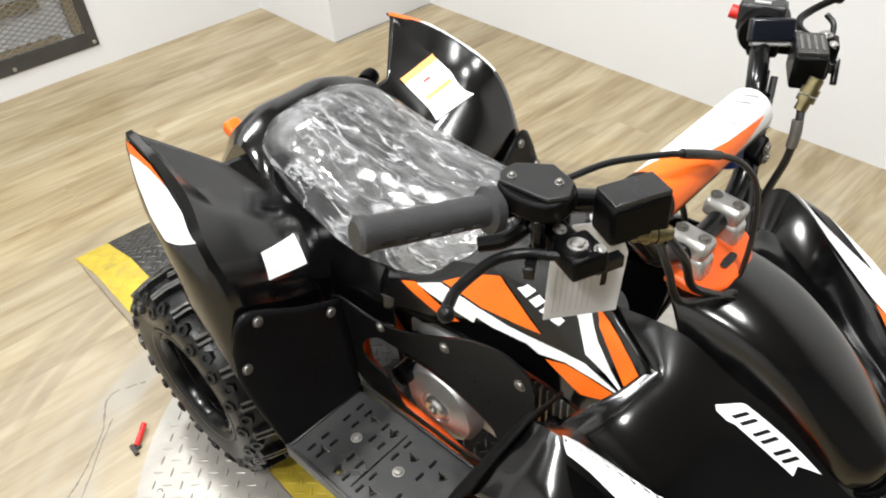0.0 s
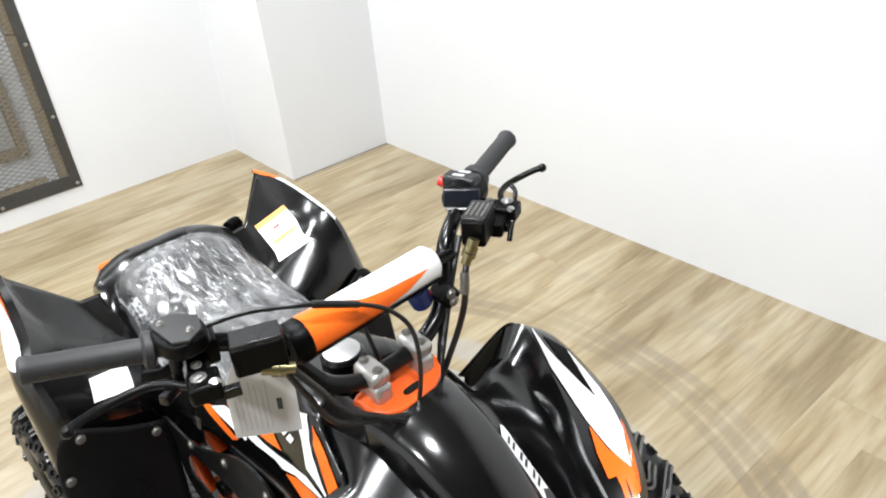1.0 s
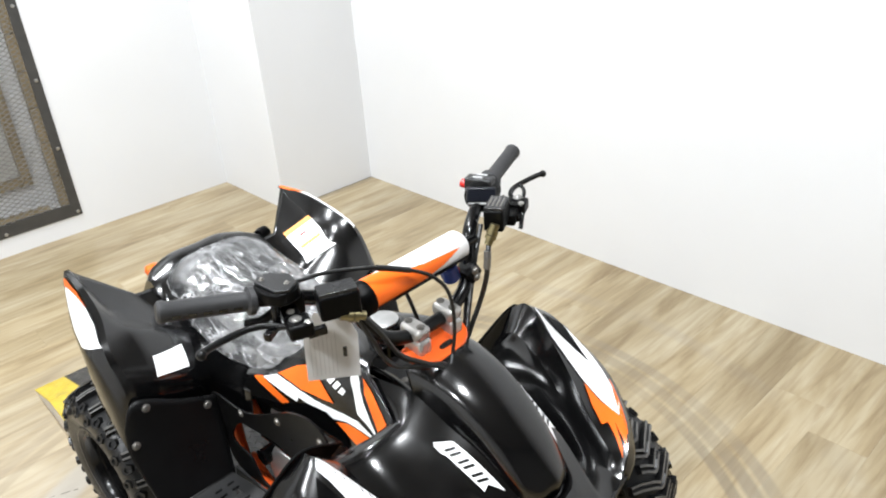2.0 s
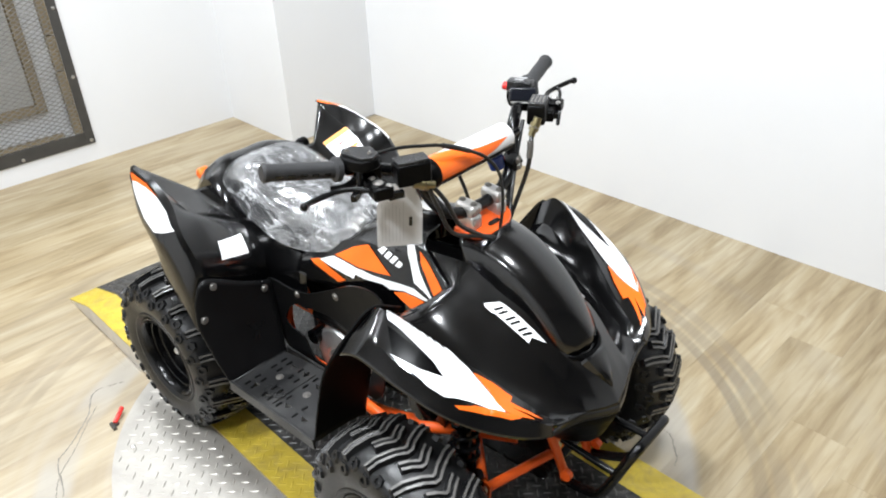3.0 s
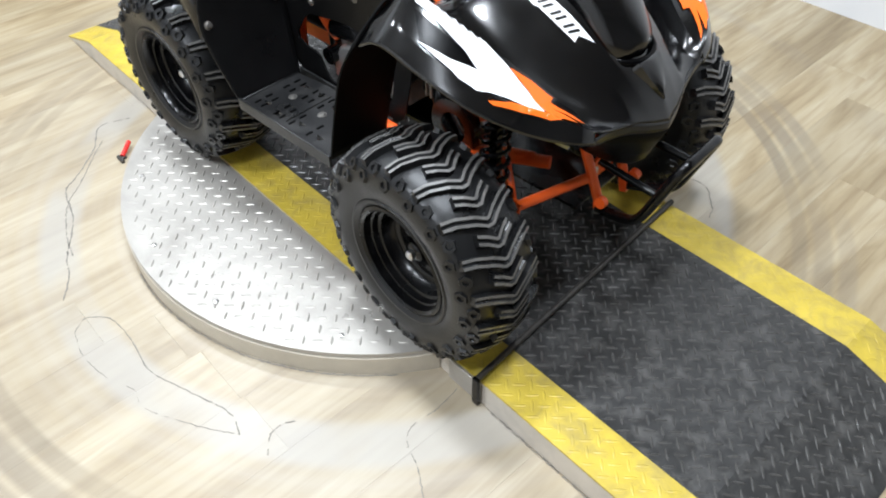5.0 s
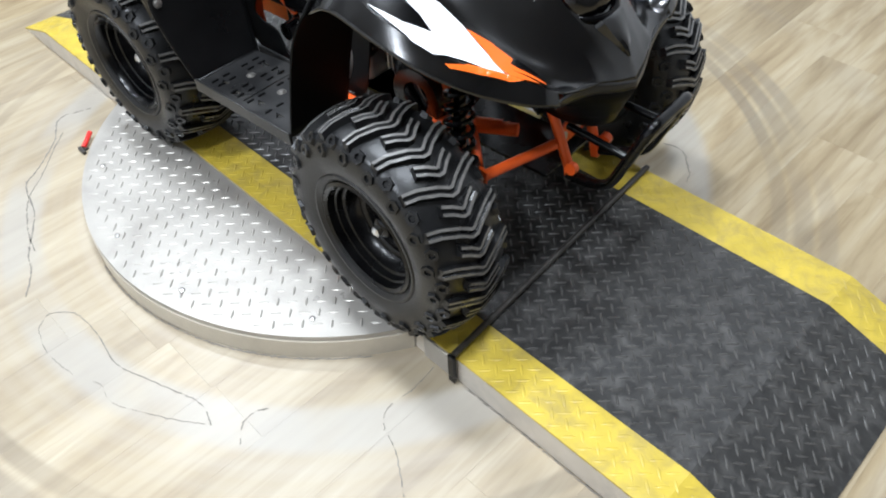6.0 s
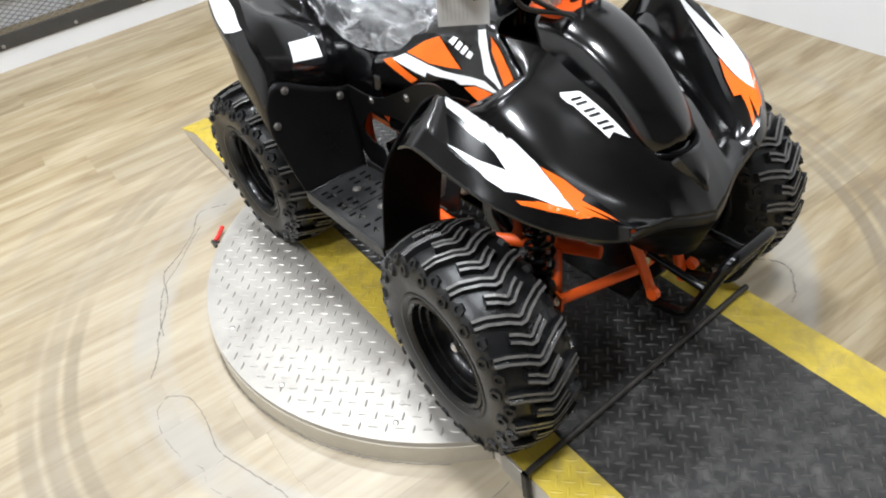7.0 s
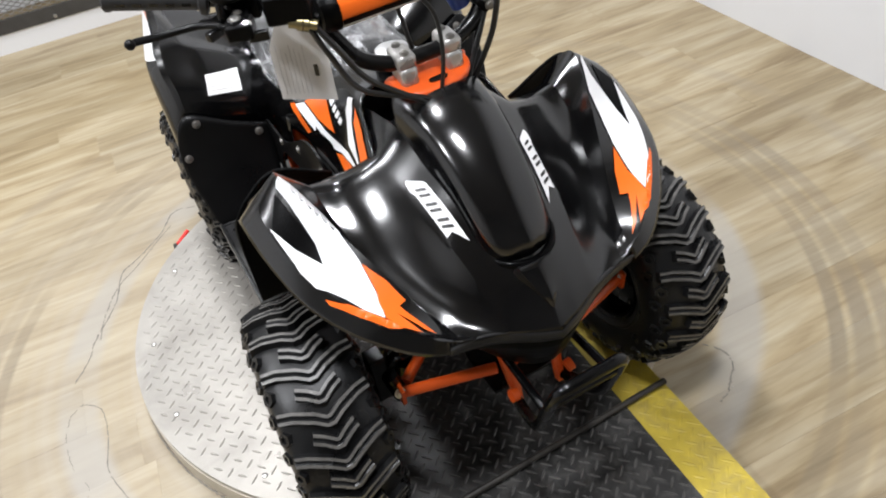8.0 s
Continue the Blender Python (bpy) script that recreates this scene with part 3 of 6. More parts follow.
LUG_STEPS = 19
LUGS = [
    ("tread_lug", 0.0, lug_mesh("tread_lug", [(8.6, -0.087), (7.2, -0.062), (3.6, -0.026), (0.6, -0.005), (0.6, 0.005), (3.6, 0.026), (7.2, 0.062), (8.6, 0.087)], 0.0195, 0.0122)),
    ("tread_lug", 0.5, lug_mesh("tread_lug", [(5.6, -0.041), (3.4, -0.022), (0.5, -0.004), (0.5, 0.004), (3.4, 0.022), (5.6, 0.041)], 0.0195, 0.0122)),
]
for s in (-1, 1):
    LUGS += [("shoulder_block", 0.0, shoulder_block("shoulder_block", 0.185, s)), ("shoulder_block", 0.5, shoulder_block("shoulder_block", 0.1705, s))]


def wheel(root, x, y, out, turn, wide=1.0, steer=0.0):
    """One wheel at the axle's end; out: the side its dish faces (-1 right, 1 left)."""
    squash = Matrix.Diagonal((1, wide, 1, 1))
    m = Matrix.Translation((x, y, 0.276)) @ Matrix.Rotation(radians(steer), 4, "Z") @ squash
    bm = spin(bmesh.new(), [(0.104, -0.078), (0.112, -0.086), (0.118, -0.0925), (0.122, -0.0925), (0.124, -0.0895), (0.130, -0.0925), (0.150, -0.098), (0.170, -0.095), (0.183, -0.089), (0.189, -0.08), (crown(0.05), -0.05), (crown(0.025), -0.025), (crown(0), 0), (crown(0.025), 0.025), (crown(0.05), 0.05), (0.189, 0.08), (0.183, 0.089), (0.170, 0.095), (0.150, 0.098), (0.130, 0.0925), (0.124, 0.0895), (0.122, 0.0925), (0.118, 0.0925), (0.112, 0.086), (0.104, 0.078), (0.098, 0.06), (0.098, -0.06)], m, 64, True)
    tyre = part("tyre", bm, RUBBER, root, "black knobbly rubber tyre")
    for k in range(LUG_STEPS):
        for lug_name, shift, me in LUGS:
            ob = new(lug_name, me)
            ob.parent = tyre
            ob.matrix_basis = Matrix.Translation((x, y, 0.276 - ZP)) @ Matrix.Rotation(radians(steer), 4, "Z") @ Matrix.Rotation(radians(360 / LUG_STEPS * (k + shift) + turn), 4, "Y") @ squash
    o = out
    bm = spin(bmesh.new(), [(0.106, o * 0.080), (0.108, o * 0.086), (0.103, o * 0.089), (0.098, o * 0.084), (0.096, o * 0.066), (0.0925, o * 0.064), (0.0905, o * 0.05), (0.085, o * 0.047), (0.083, o * 0.028), (0.077, o * 0.018), (0.070, o * 0.016), (0.066, o * 0.012), (0.058, o * 0.013), (0.045, o * 0.022), (0.030, o * 0.022), (0.028, o * 0.012), (0.001, o * 0.012), (0.001, o * -0.01), (0.06, o * -0.01), (0.095, o * -0.03), (0.100, o * -0.08), (0.106, o * -0.086), (0.107, o * -0.08), (0.1, o * -0.06), (0.1, o * 0.06)], m, 48, True)
    rim = part("rim", bm, STEEL_BLACK, root, "black steel rim")
    bm = spin(bmesh.new(), [(0.001, o * 0.012), (0.020, o * 0.012), (0.019, o * 0.04), (0.013, o * 0.046), (0.001, o * 0.046)], m, 20)
    part("hub", bm, STEEL_BLACK, rim)
    bm = spin(bmesh.new(), [(0.001, o * 0.044), (0.010, o * 0.044), (0.010, o * 0.056), (0.005, o * 0.06), (0.001, o * 0.06)], m, 6)
    part("axle_nut", bm, CHROME, rim, "bright axle nut", smooth=False)
    for k in range(4):
        a = radians(45 + 90 * k)
        bm = spin(bmesh.new(), [(0.001, o * 0.018), (0.007, o * 0.018), (0.007, o * 0.03), (0.001, o * 0.03)], m @ Matrix.Translation((0.036 * math.cos(a), 0, 0.036 * math.sin(a))), 6)
        part("wheel_nut", bm, STEEL_BLACK, rim, smooth=False)
    return tyre


YAW, Y0 = 3.8, -0.094
bike = thing("quad_bike", "glossy black youth quad bike with orange and white graphics", "quad bike", pose(0, Y0, ZP, 0, 0, YAW))
for wx, wy, side, tn, wide, steer in ((0.099, -0.258, -1, 3, 1.0, 0), (0.099, 0.258, 1, 9, 1.0, 0), (0.904, -0.325, -1, -45.6, 0.79, -4), (0.904, 0.309, 1, 14, 0.79, 1)):
    wheel(bike, wx, wy, side, tn, wide, steer)

# ---- bodywork ----
# columns from the middle outward: centre, scoop foot, shoulder, base crease, valley, wing foot, wing ridge, outer edge, lip
HOOD = [
    [(0.860, 0, 0.600), (0.765, 0.088, 0.706), (0.836, 0.112, 0.668), (0.822, 0.147, 0.651), (0.803, 0.179, 0.638), (0.790, 0.215, 0.635), (0.785, 0.252, 0.672), (0.775, 0.302, 0.640), (0.765, 0.326, 0.605)],
    [(0.870, 0, 0.640), (0.850, 0.075, 0.702), (0.862, 0.114, 0.671), (0.853, 0.148, 0.653), (0.841, 0.181, 0.644), (0.830, 0.216, 0.648), (0.822, 0.260, 0.690), (0.830, 0.302, 0.658), (0.820, 0.330, 0.630)],
    [(0.920, 0, 0.645), (0.915, 0.070, 0.670), (0.915, 0.106, 0.646), (0.910, 0.139, 0.624), (0.903, 0.172, 0.611), (0.895, 0.207, 0.610), (0.890, 0.236, 0.656), (0.895, 0.300, 0.632), (0.900, 0.322, 0.605)],
    [(0.980, 0, 0.615), (0.975, 0.063, 0.641), (0.970, 0.100, 0.615), (0.966, 0.129, 0.590), (0.961, 0.159, 0.572), (0.955, 0.190, 0.566), (0.961, 0.205, 0.610), (0.965, 0.280, 0.600), (0.975, 0.303, 0.575)],
    [(1.035, 0, 0.588), (1.030, 0.058, 0.596), (1.022, 0.090, 0.587), (1.022, 0.114, 0.561), (1.021, 0.138, 0.543), (1.020, 0.164, 0.535), (1.025, 0.176, 0.563), (1.026, 0.246, 0.574), (1.035, 0.266, 0.546)],
    [(1.085, 0, 0.560), (1.075, 0.047, 0.556), (1.063, 0.082, 0.554), (1.062, 0.103, 0.537), (1.061, 0.124, 0.526), (1.060, 0.148, 0.521), (1.065, 0.161, 0.539), (1.070, 0.206, 0.553), (1.078, 0.222, 0.523)],
    [(1.117, 0, 0.519), (1.108, 0.040, 0.521), (1.096, 0.075, 0.523), (1.092, 0.097, 0.515), (1.088, 0.118, 0.512), (1.085, 0.140, 0.513), (1.088, 0.155, 0.522), (1.090, 0.180, 0.536), (1.098, 0.190, 0.510)],
    [(1.141, 0, 0.477), (1.133, 0.035, 0.487), (1.120, 0.072, 0.499), (1.114, 0.095, 0.501), (1.109, 0.117, 0.506), (1.104, 0.138, 0.512), (1.103, 0.146, 0.515), (1.100, 0.155, 0.515), (1.106, 0.158, 0.499)],
]
hood_grids = [surface(HOOD, 6, 6, s, (1, 2, 5, 6, 7)) for s in (-1, 1)]
bm = bmesh.new()
for g in hood_grids:
    sheet(bm, g)
bmesh.ops.remove_doubles(bm, verts=bm.verts, dist=1e-4)
fairing = part("front_fairing", bm, GLOSS, bike, "glossy black moulded front fairing", solid=0.004, angle=16)
HOOD_TREE = grid_tree(hood_grids)

GUARD = [
    [(0.765, 0.165, 0.618), (0.785, 0.252, 0.672), (0.775, 0.302, 0.640), (0.765, 0.326, 0.605)],
    [(0.752, 0.19, 0.59), (0.764, 0.245, 0.638), (0.757, 0.308, 0.612), (0.75, 0.332, 0.582)],
    [(0.728, 0.205, 0.53), (0.733, 0.25, 0.56), (0.728, 0.318, 0.55), (0.724, 0.335, 0.53)],
    [(0.70, 0.21, 0.42), (0.696, 0.25, 0.43), (0.693, 0.32, 0.435), (0.692, 0.335, 0.43)],
    [(0.68, 0.21, 0.335), (0.672, 0.25, 0.338), (0.668, 0.32, 0.341), (0.667, 0.334, 0.341)],
]
for s in (-1, 1):
    part("mudguard", sheet(bmesh.new(), surface(GUARD, 5, 5, s)), GUARDBLACK, bike, "black mudguard behind the front wheel", solid=0.004)

# scoop on the bonnet: a crowned top between two chamfered flanks
rows = []
for xf, xc, xt, foot, zf, edge, zc, zt in (
    (0.848, 0.824, 0.804, 0.076, 0.696, 0.063, 0.736, 0.752),
    (0.880, 0.868, 0.860, 0.074, 0.682, 0.061, 0.733, 0.752),
    (0.925, 0.920, 0.916, 0.069, 0.662, 0.057, 0.718, 0.736),
    (0.970, 0.970, 0.970, 0.064, 0.640, 0.052, 0.688, 0.705),
    (1.012, 1.016, 1.020, 0.060, 0.610, 0.046, 0.648, 0.663),
    (1.040, 1.049, 1.056, 0.055, 0.586, 0.038, 0.612, 0.624),
    (1.052, 1.066, 1.074, 0.046, 0.572, 0.030, 0.588, 0.597),
    (1.052, 1.064, 1.072, 0.042, 0.562, 0.027, 0.568, 0.571),
):
    half = [(xf, foot, zf), ((xf + xc) / 2, foot * 0.45 + edge * 0.55 + 0.003, (zf + zc) / 2 + 0.004), (xc, edge, zc), ((xc + xt) / 2, edge * 0.55, zt - (zt - zc) * 0.25)]
    rows.append([(x, -y, z) for x, y, z in half] + [(xt, 0, zt)] + half[::-1])
part("bonnet_scoop", sheet(bmesh.new(), surface(rows, 5, 4)), GLOSS, bike, "glossy black rounded scoop", solid=0.003)
# black tube standing for the shade in the gap under the scoop
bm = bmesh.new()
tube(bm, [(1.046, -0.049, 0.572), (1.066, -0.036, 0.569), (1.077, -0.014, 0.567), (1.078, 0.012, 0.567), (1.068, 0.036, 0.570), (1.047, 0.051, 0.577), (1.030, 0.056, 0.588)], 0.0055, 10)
part("scoop_mouth", bm, BLACK_FILM, bike, "black tube for the shaded gap under the scoop")
# raised tongue from the scoop's mouth to the nose, and the lip under it
rows = []
for x, z, half, rise in ((1.076, 0.566, 0.026, 0.003), (1.087, 0.563, 0.027, 0.006), (1.100, 0.546, 0.021, 0.007), (1.115, 0.527, 0.011, 0.005), (1.123, 0.512, 0.003, 0.0)):
    rows.append([(x - 0.010, -half * 1.25, z - 0.008), (x - 0.001, -half, z + rise * 0.75), (x + 0.002, 0, z + rise), (x - 0.001, half, z + rise * 0.75), (x - 0.010, half * 1.25, z - 0.008)])
part("nose_tongue", sheet(bmesh.new(), surface(rows, 5, 4, 1.0, (1, 3))), GLOSS, bike, "raised glossy black nose tongue", angle=30)

# lower nose band
NOSE = [
    [(1.141, 0, 0.477), (1.133, 0.035, 0.487), (1.115, 0.085, 0.503), (1.107, 0.12, 0.507), (1.105, 0.157, 0.506)],
    [(1.142, 0, 0.461), (1.134, 0.035, 0.469), (1.116, 0.085, 0.483), (1.106, 0.12, 0.487), (1.098, 0.157, 0.488)],
    [(1.112, 0, 0.385), (1.104, 0.03, 0.388), (1.085, 0.06, 0.398), (1.06, 0.09, 0.418), (1.03, 0.115, 0.445)],
]
for name, mat, low, label in (("nose_band", LIP, 0, "satin charcoal nose band"), ("nose_chin", MATTE, 1, "black plastic under the nose")):
    bm = bmesh.new()
    for s in (-1, 1):
        sheet(bm, surface(NOSE[low : low + 2], 3, 4, s))
    bmesh.ops.remove_doubles(bm, verts=bm.verts, dist=1e-4)
    part(name, bm, mat, bike, label, solid=0.004)

# cover between seat and bonnet
TANK = [
    [(0.42, 0, 0.60), (0.42, 0.07, 0.60), (0.42, 0.115, 0.60), (0.42, 0.138, 0.575), (0.42, 0.148, 0.53)],
    [(0.50, 0, 0.645), (0.50, 0.07, 0.645), (0.50, 0.108, 0.638), (0.50, 0.132, 0.60), (0.50, 0.140, 0.55)],
    [(0.58, 0, 0.690), (0.58, 0.06, 0.688), (0.59, 0.100, 0.670), (0.60, 0.129, 0.61), (0.60, 0.136, 0.56)],
    [(0.65, 0, 0.712), (0.66, 0.068, 0.710), (0.68, 0.108, 0.684), (0.69, 0.133, 0.62), (0.70, 0.139, 0.57)],
    [(0.70, 0, 0.722), (0.72, 0.080, 0.720), (0.752, 0.110, 0.694), (0.77, 0.140, 0.618), (0.77, 0.147, 0.575)],
    [(0.735, 0, 0.724), (0.762, 0.090, 0.718), (0.845, 0.118, 0.668), (0.852, 0.138, 0.628), (0.84, 0.145, 0.56)],
]
tank_grids = [surface(TANK, 5, 5, s, (2,)) for s in (-1, 1)]
bm = bmesh.new()
for g in tank_grids:
    sheet(bm, g)
bmesh.ops.remove_doubles(bm, verts=bm.verts, dist=1e-4)
part("tank_cover", bm, GLOSS, bike, "glossy black centre cover", solid=0.004, angle=25)
TANK_TREE = grid_tree(tank_grids)

# rear body with both wings
TAILB = [
    [(-0.03, 0, 0.60), (-0.03, 0.06, 0.60), (-0.025, 0.11, 0.59), (-0.02, 0.13, 0.56), (-0.02, 0.13, 0.52)],
    [(0.03, 0, 0.68), (0.03, 0.06, 0.68), (0.04, 0.108, 0.672), (0.05, 0.135, 0.64), (0.05, 0.138, 0.54)],
    [(0.085, 0, 0.705), (0.085, 0.065, 0.705), (0.095, 0.116, 0.692), (0.115, 0.141, 0.684), (0.12, 0.143, 0.53)],
    [(0.20, 0, 0.66), (0.20, 0.075, 0.66), (0.20, 0.128, 0.650), (0.205, 0.146, 0.614), (0.205, 0.147, 0.50)],
    [(0.33, 0, 0.60), (0.33, 0.075, 0.60), (0.33, 0.135, 0.60), (0.31, 0.150, 0.540), (0.31, 0.153, 0.46)],
    [(0.45, 0, 0.58), (0.45, 0.07, 0.58), (0.45, 0.12, 0.585), (0.45, 0.144, 0.555), (0.45, 0.150, 0.5)],
]
bm = bmesh.new()
for s in (-1, 1):
    sheet(bm, surface(TAILB, 5, 5, s, (2, 3)))
bmesh.ops.remove_doubles(bm, verts=bm.verts, dist=1e-4)
part("tail_body", bm, GLOSS, bike, "glossy black tail body", solid=0.004, angle=22)
WING = [
    [(0.118, 0.138, 0.672), (0.115, 0.178, 0.674), (0.045, 0.263, 0.741), (0.033, 0.266, 0.746), (0.030, 0.275, 0.744), (0.030, 0.283, 0.716), (0.030, 0.276, 0.700)],
    [(0.167, 0.130, 0.648), (0.167, 0.169, 0.652), (0.131, 0.259, 0.709), (0.128, 0.277, 0.741), (0.123, 0.288, 0.739), (0.090, 0.310, 0.668), (0.090, 0.302, 0.620)],
    [(0.219, 0.132, 0.622), (0.219, 0.160, 0.629), (0.200, 0.2545, 0.684), (0.212, 0.289, 0.714), (0.207, 0.302, 0.711), (0.170, 0.330, 0.655), (0.165, 0.325, 0.590)],
    [(0.263, 0.130, 0.602), (0.263, 0.152, 0.610), (0.263, 0.250, 0.659), (0.269, 0.309, 0.667), (0.265, 0.320, 0.665), (0.234, 0.341, 0.634), (0.215, 0.342, 0.545)],
    [(0.314, 0.145, 0.545), (0.322, 0.180, 0.560), (0.318, 0.256, 0.578), (0.312, 0.306, 0.586), (0.308, 0.320, 0.574), (0.300, 0.341, 0.535), (0.290, 0.348, 0.497)],
    [(0.312, 0.150, 0.460), (0.316, 0.205, 0.456), (0.315, 0.258, 0.458), (0.314, 0.310, 0.465), (0.312, 0.320, 0.460), (0.310, 0.336, 0.457), (0.305, 0.345, 0.450)],
]
wing_trees = {}
for s in (-1, 1):
    g = surface(WING, 6, 5, s, (1, 2, 3, 4))
    part("rear_wing", sheet(bmesh.new(), g), GLOSS, bike, "glossy black flared rear mudguard", solid=0.004, angle=25)
    wing_trees[s] = grid_tree([g])

# seat under its film
SEAT = [
    [(0.085, 0, 0.66), (0.09, 0.05, 0.66), (0.10, 0.095, 0.655), (0.11, 0.108, 0.645)],
    [(0.112, 0, 0.703), (0.112, 0.06, 0.697), (0.12, 0.102, 0.678), (0.125, 0.118, 0.648)],
    [(0.18, 0, 0.726), (0.18, 0.065, 0.719), (0.18, 0.108, 0.69), (0.185, 0.124, 0.645)],
    [(0.27, 0, 0.707), (0.27, 0.065, 0.70), (0.27, 0.112, 0.668), (0.28, 0.131, 0.615)],
    [(0.37, 0, 0.69), (0.37, 0.06, 0.683), (0.38, 0.11, 0.652), (0.38, 0.130, 0.597)],
    [(0.47, 0, 0.688), (0.47, 0.055, 0.68), (0.48, 0.10, 0.655), (0.48, 0.122, 0.612)],
    [(0.55, 0, 0.698), (0.55, 0.05, 0.69), (0.545, 0.085, 0.672), (0.54, 0.103, 0.635)],
    [(0.57, 0, 0.66), (0.57, 0.05, 0.66), (0.565, 0.08, 0.65), (0.555, 0.10, 0.63)],
]
bm = bmesh.new()
for s in (-1, 1):
    sheet(bm, surface(SEAT, 5, 5, s))
bmesh.ops.remove_doubles(bm, verts=bm.verts, dist=1e-4)
seat = part("seat", bm, VINYL, bike, "black vinyl seat under clear film")
bm = bmesh.new()
grids = [surface(SEAT, 14, 14, s) for s in (-1, 1)]
for g in grids:
    sheet(bm, g)
bmesh.ops.remove_doubles(bm, verts=bm.verts, dist=1e-4)
bmesh.ops.recalc_face_normals(bm, faces=bm.faces)
bm.normal_update()
for v in bm.verts:
    w = noise.fractal(Vector((v.co.x * 16 + v.co.y * 9, v.co.y * 34 - v.co.x * 8, v.co.z * 14)), 0.9, 2.1, 4)
    n = v.normal if v.normal.z > -0.1 else -v.normal
    v.co += n * (0.006 + 0.0026 * w)
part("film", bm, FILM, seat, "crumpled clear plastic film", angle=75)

# ---- foot wells and guards ----


def side_plane(y, s):
    """Lays (x, z) outlines upright along the bike at the given distance from its middle."""
    return Matrix(((1, 0, 0, 0), (0, 0, s, s * y), (0, 1, 0, 0), (0, 0, 0, 1)))


def bolt(parent, at, normal, r=0.0065, mat=None):
    n = Vector(normal).normalized()
    m = Matrix.Translation(at) @ n.to_track_quat("Y", "Z").to_matrix().to_4x4()
    bm = spin(bmesh.new(), [(0.0004, 0), (r * 1.35, 0), (r * 1.35, 0.001), (r, 0.0012), (r * 0.8, 0.0035), (0.0004, 0.0042)], m, 12)
    return part("bolt", bm, mat or DULL, parent, "dull steel bolt head")


def ring_plate(bm, outer, holes, thick, m):
    """A plate with holes: bridges outline and holes by triangle fill."""
    edges = []
    for loop in (outer, *holes):
        vs = [bm.verts.new(m @ Vector((u, v, 0))) for u, v in loop]
        edges += [bm.edges.new((vs[k], vs[(k + 1) % len(vs)])) for k in range(len(vs))]
    bmesh.ops.triangle_fill(bm, use_beauty=True, use_dissolve=False, edges=edges)
    up = (m.to_3x3() @ Vector((0, 0, 1))).normalized() * thick
    got = bmesh.ops.extrude_face_region(bm, geom=list(bm.faces))
    bmesh.ops.translate(bm, vec=up, verts=[g for g in got["geom"] if isinstance(g, bmesh.types.BMVert)])
    return bm


def smooth_loop(points, per=5):
    p = [Vector((*q, 0)) for q in points]
    p = [p[-1], *p, p[0], p[1]]
    out = []
    for k in range(1, len(p) - 2):
        a, b, c, d = p[k - 1 : k + 3]
        for j in range(per):
            t = j / per
            v = 0.5 * (2 * b + (c - a) * t + (2 * a - 5 * b + 4 * c - d) * t * t + (3 * b - a - 3 * c + d) * t**3)
            out.append((v.x, v.y))
    return out


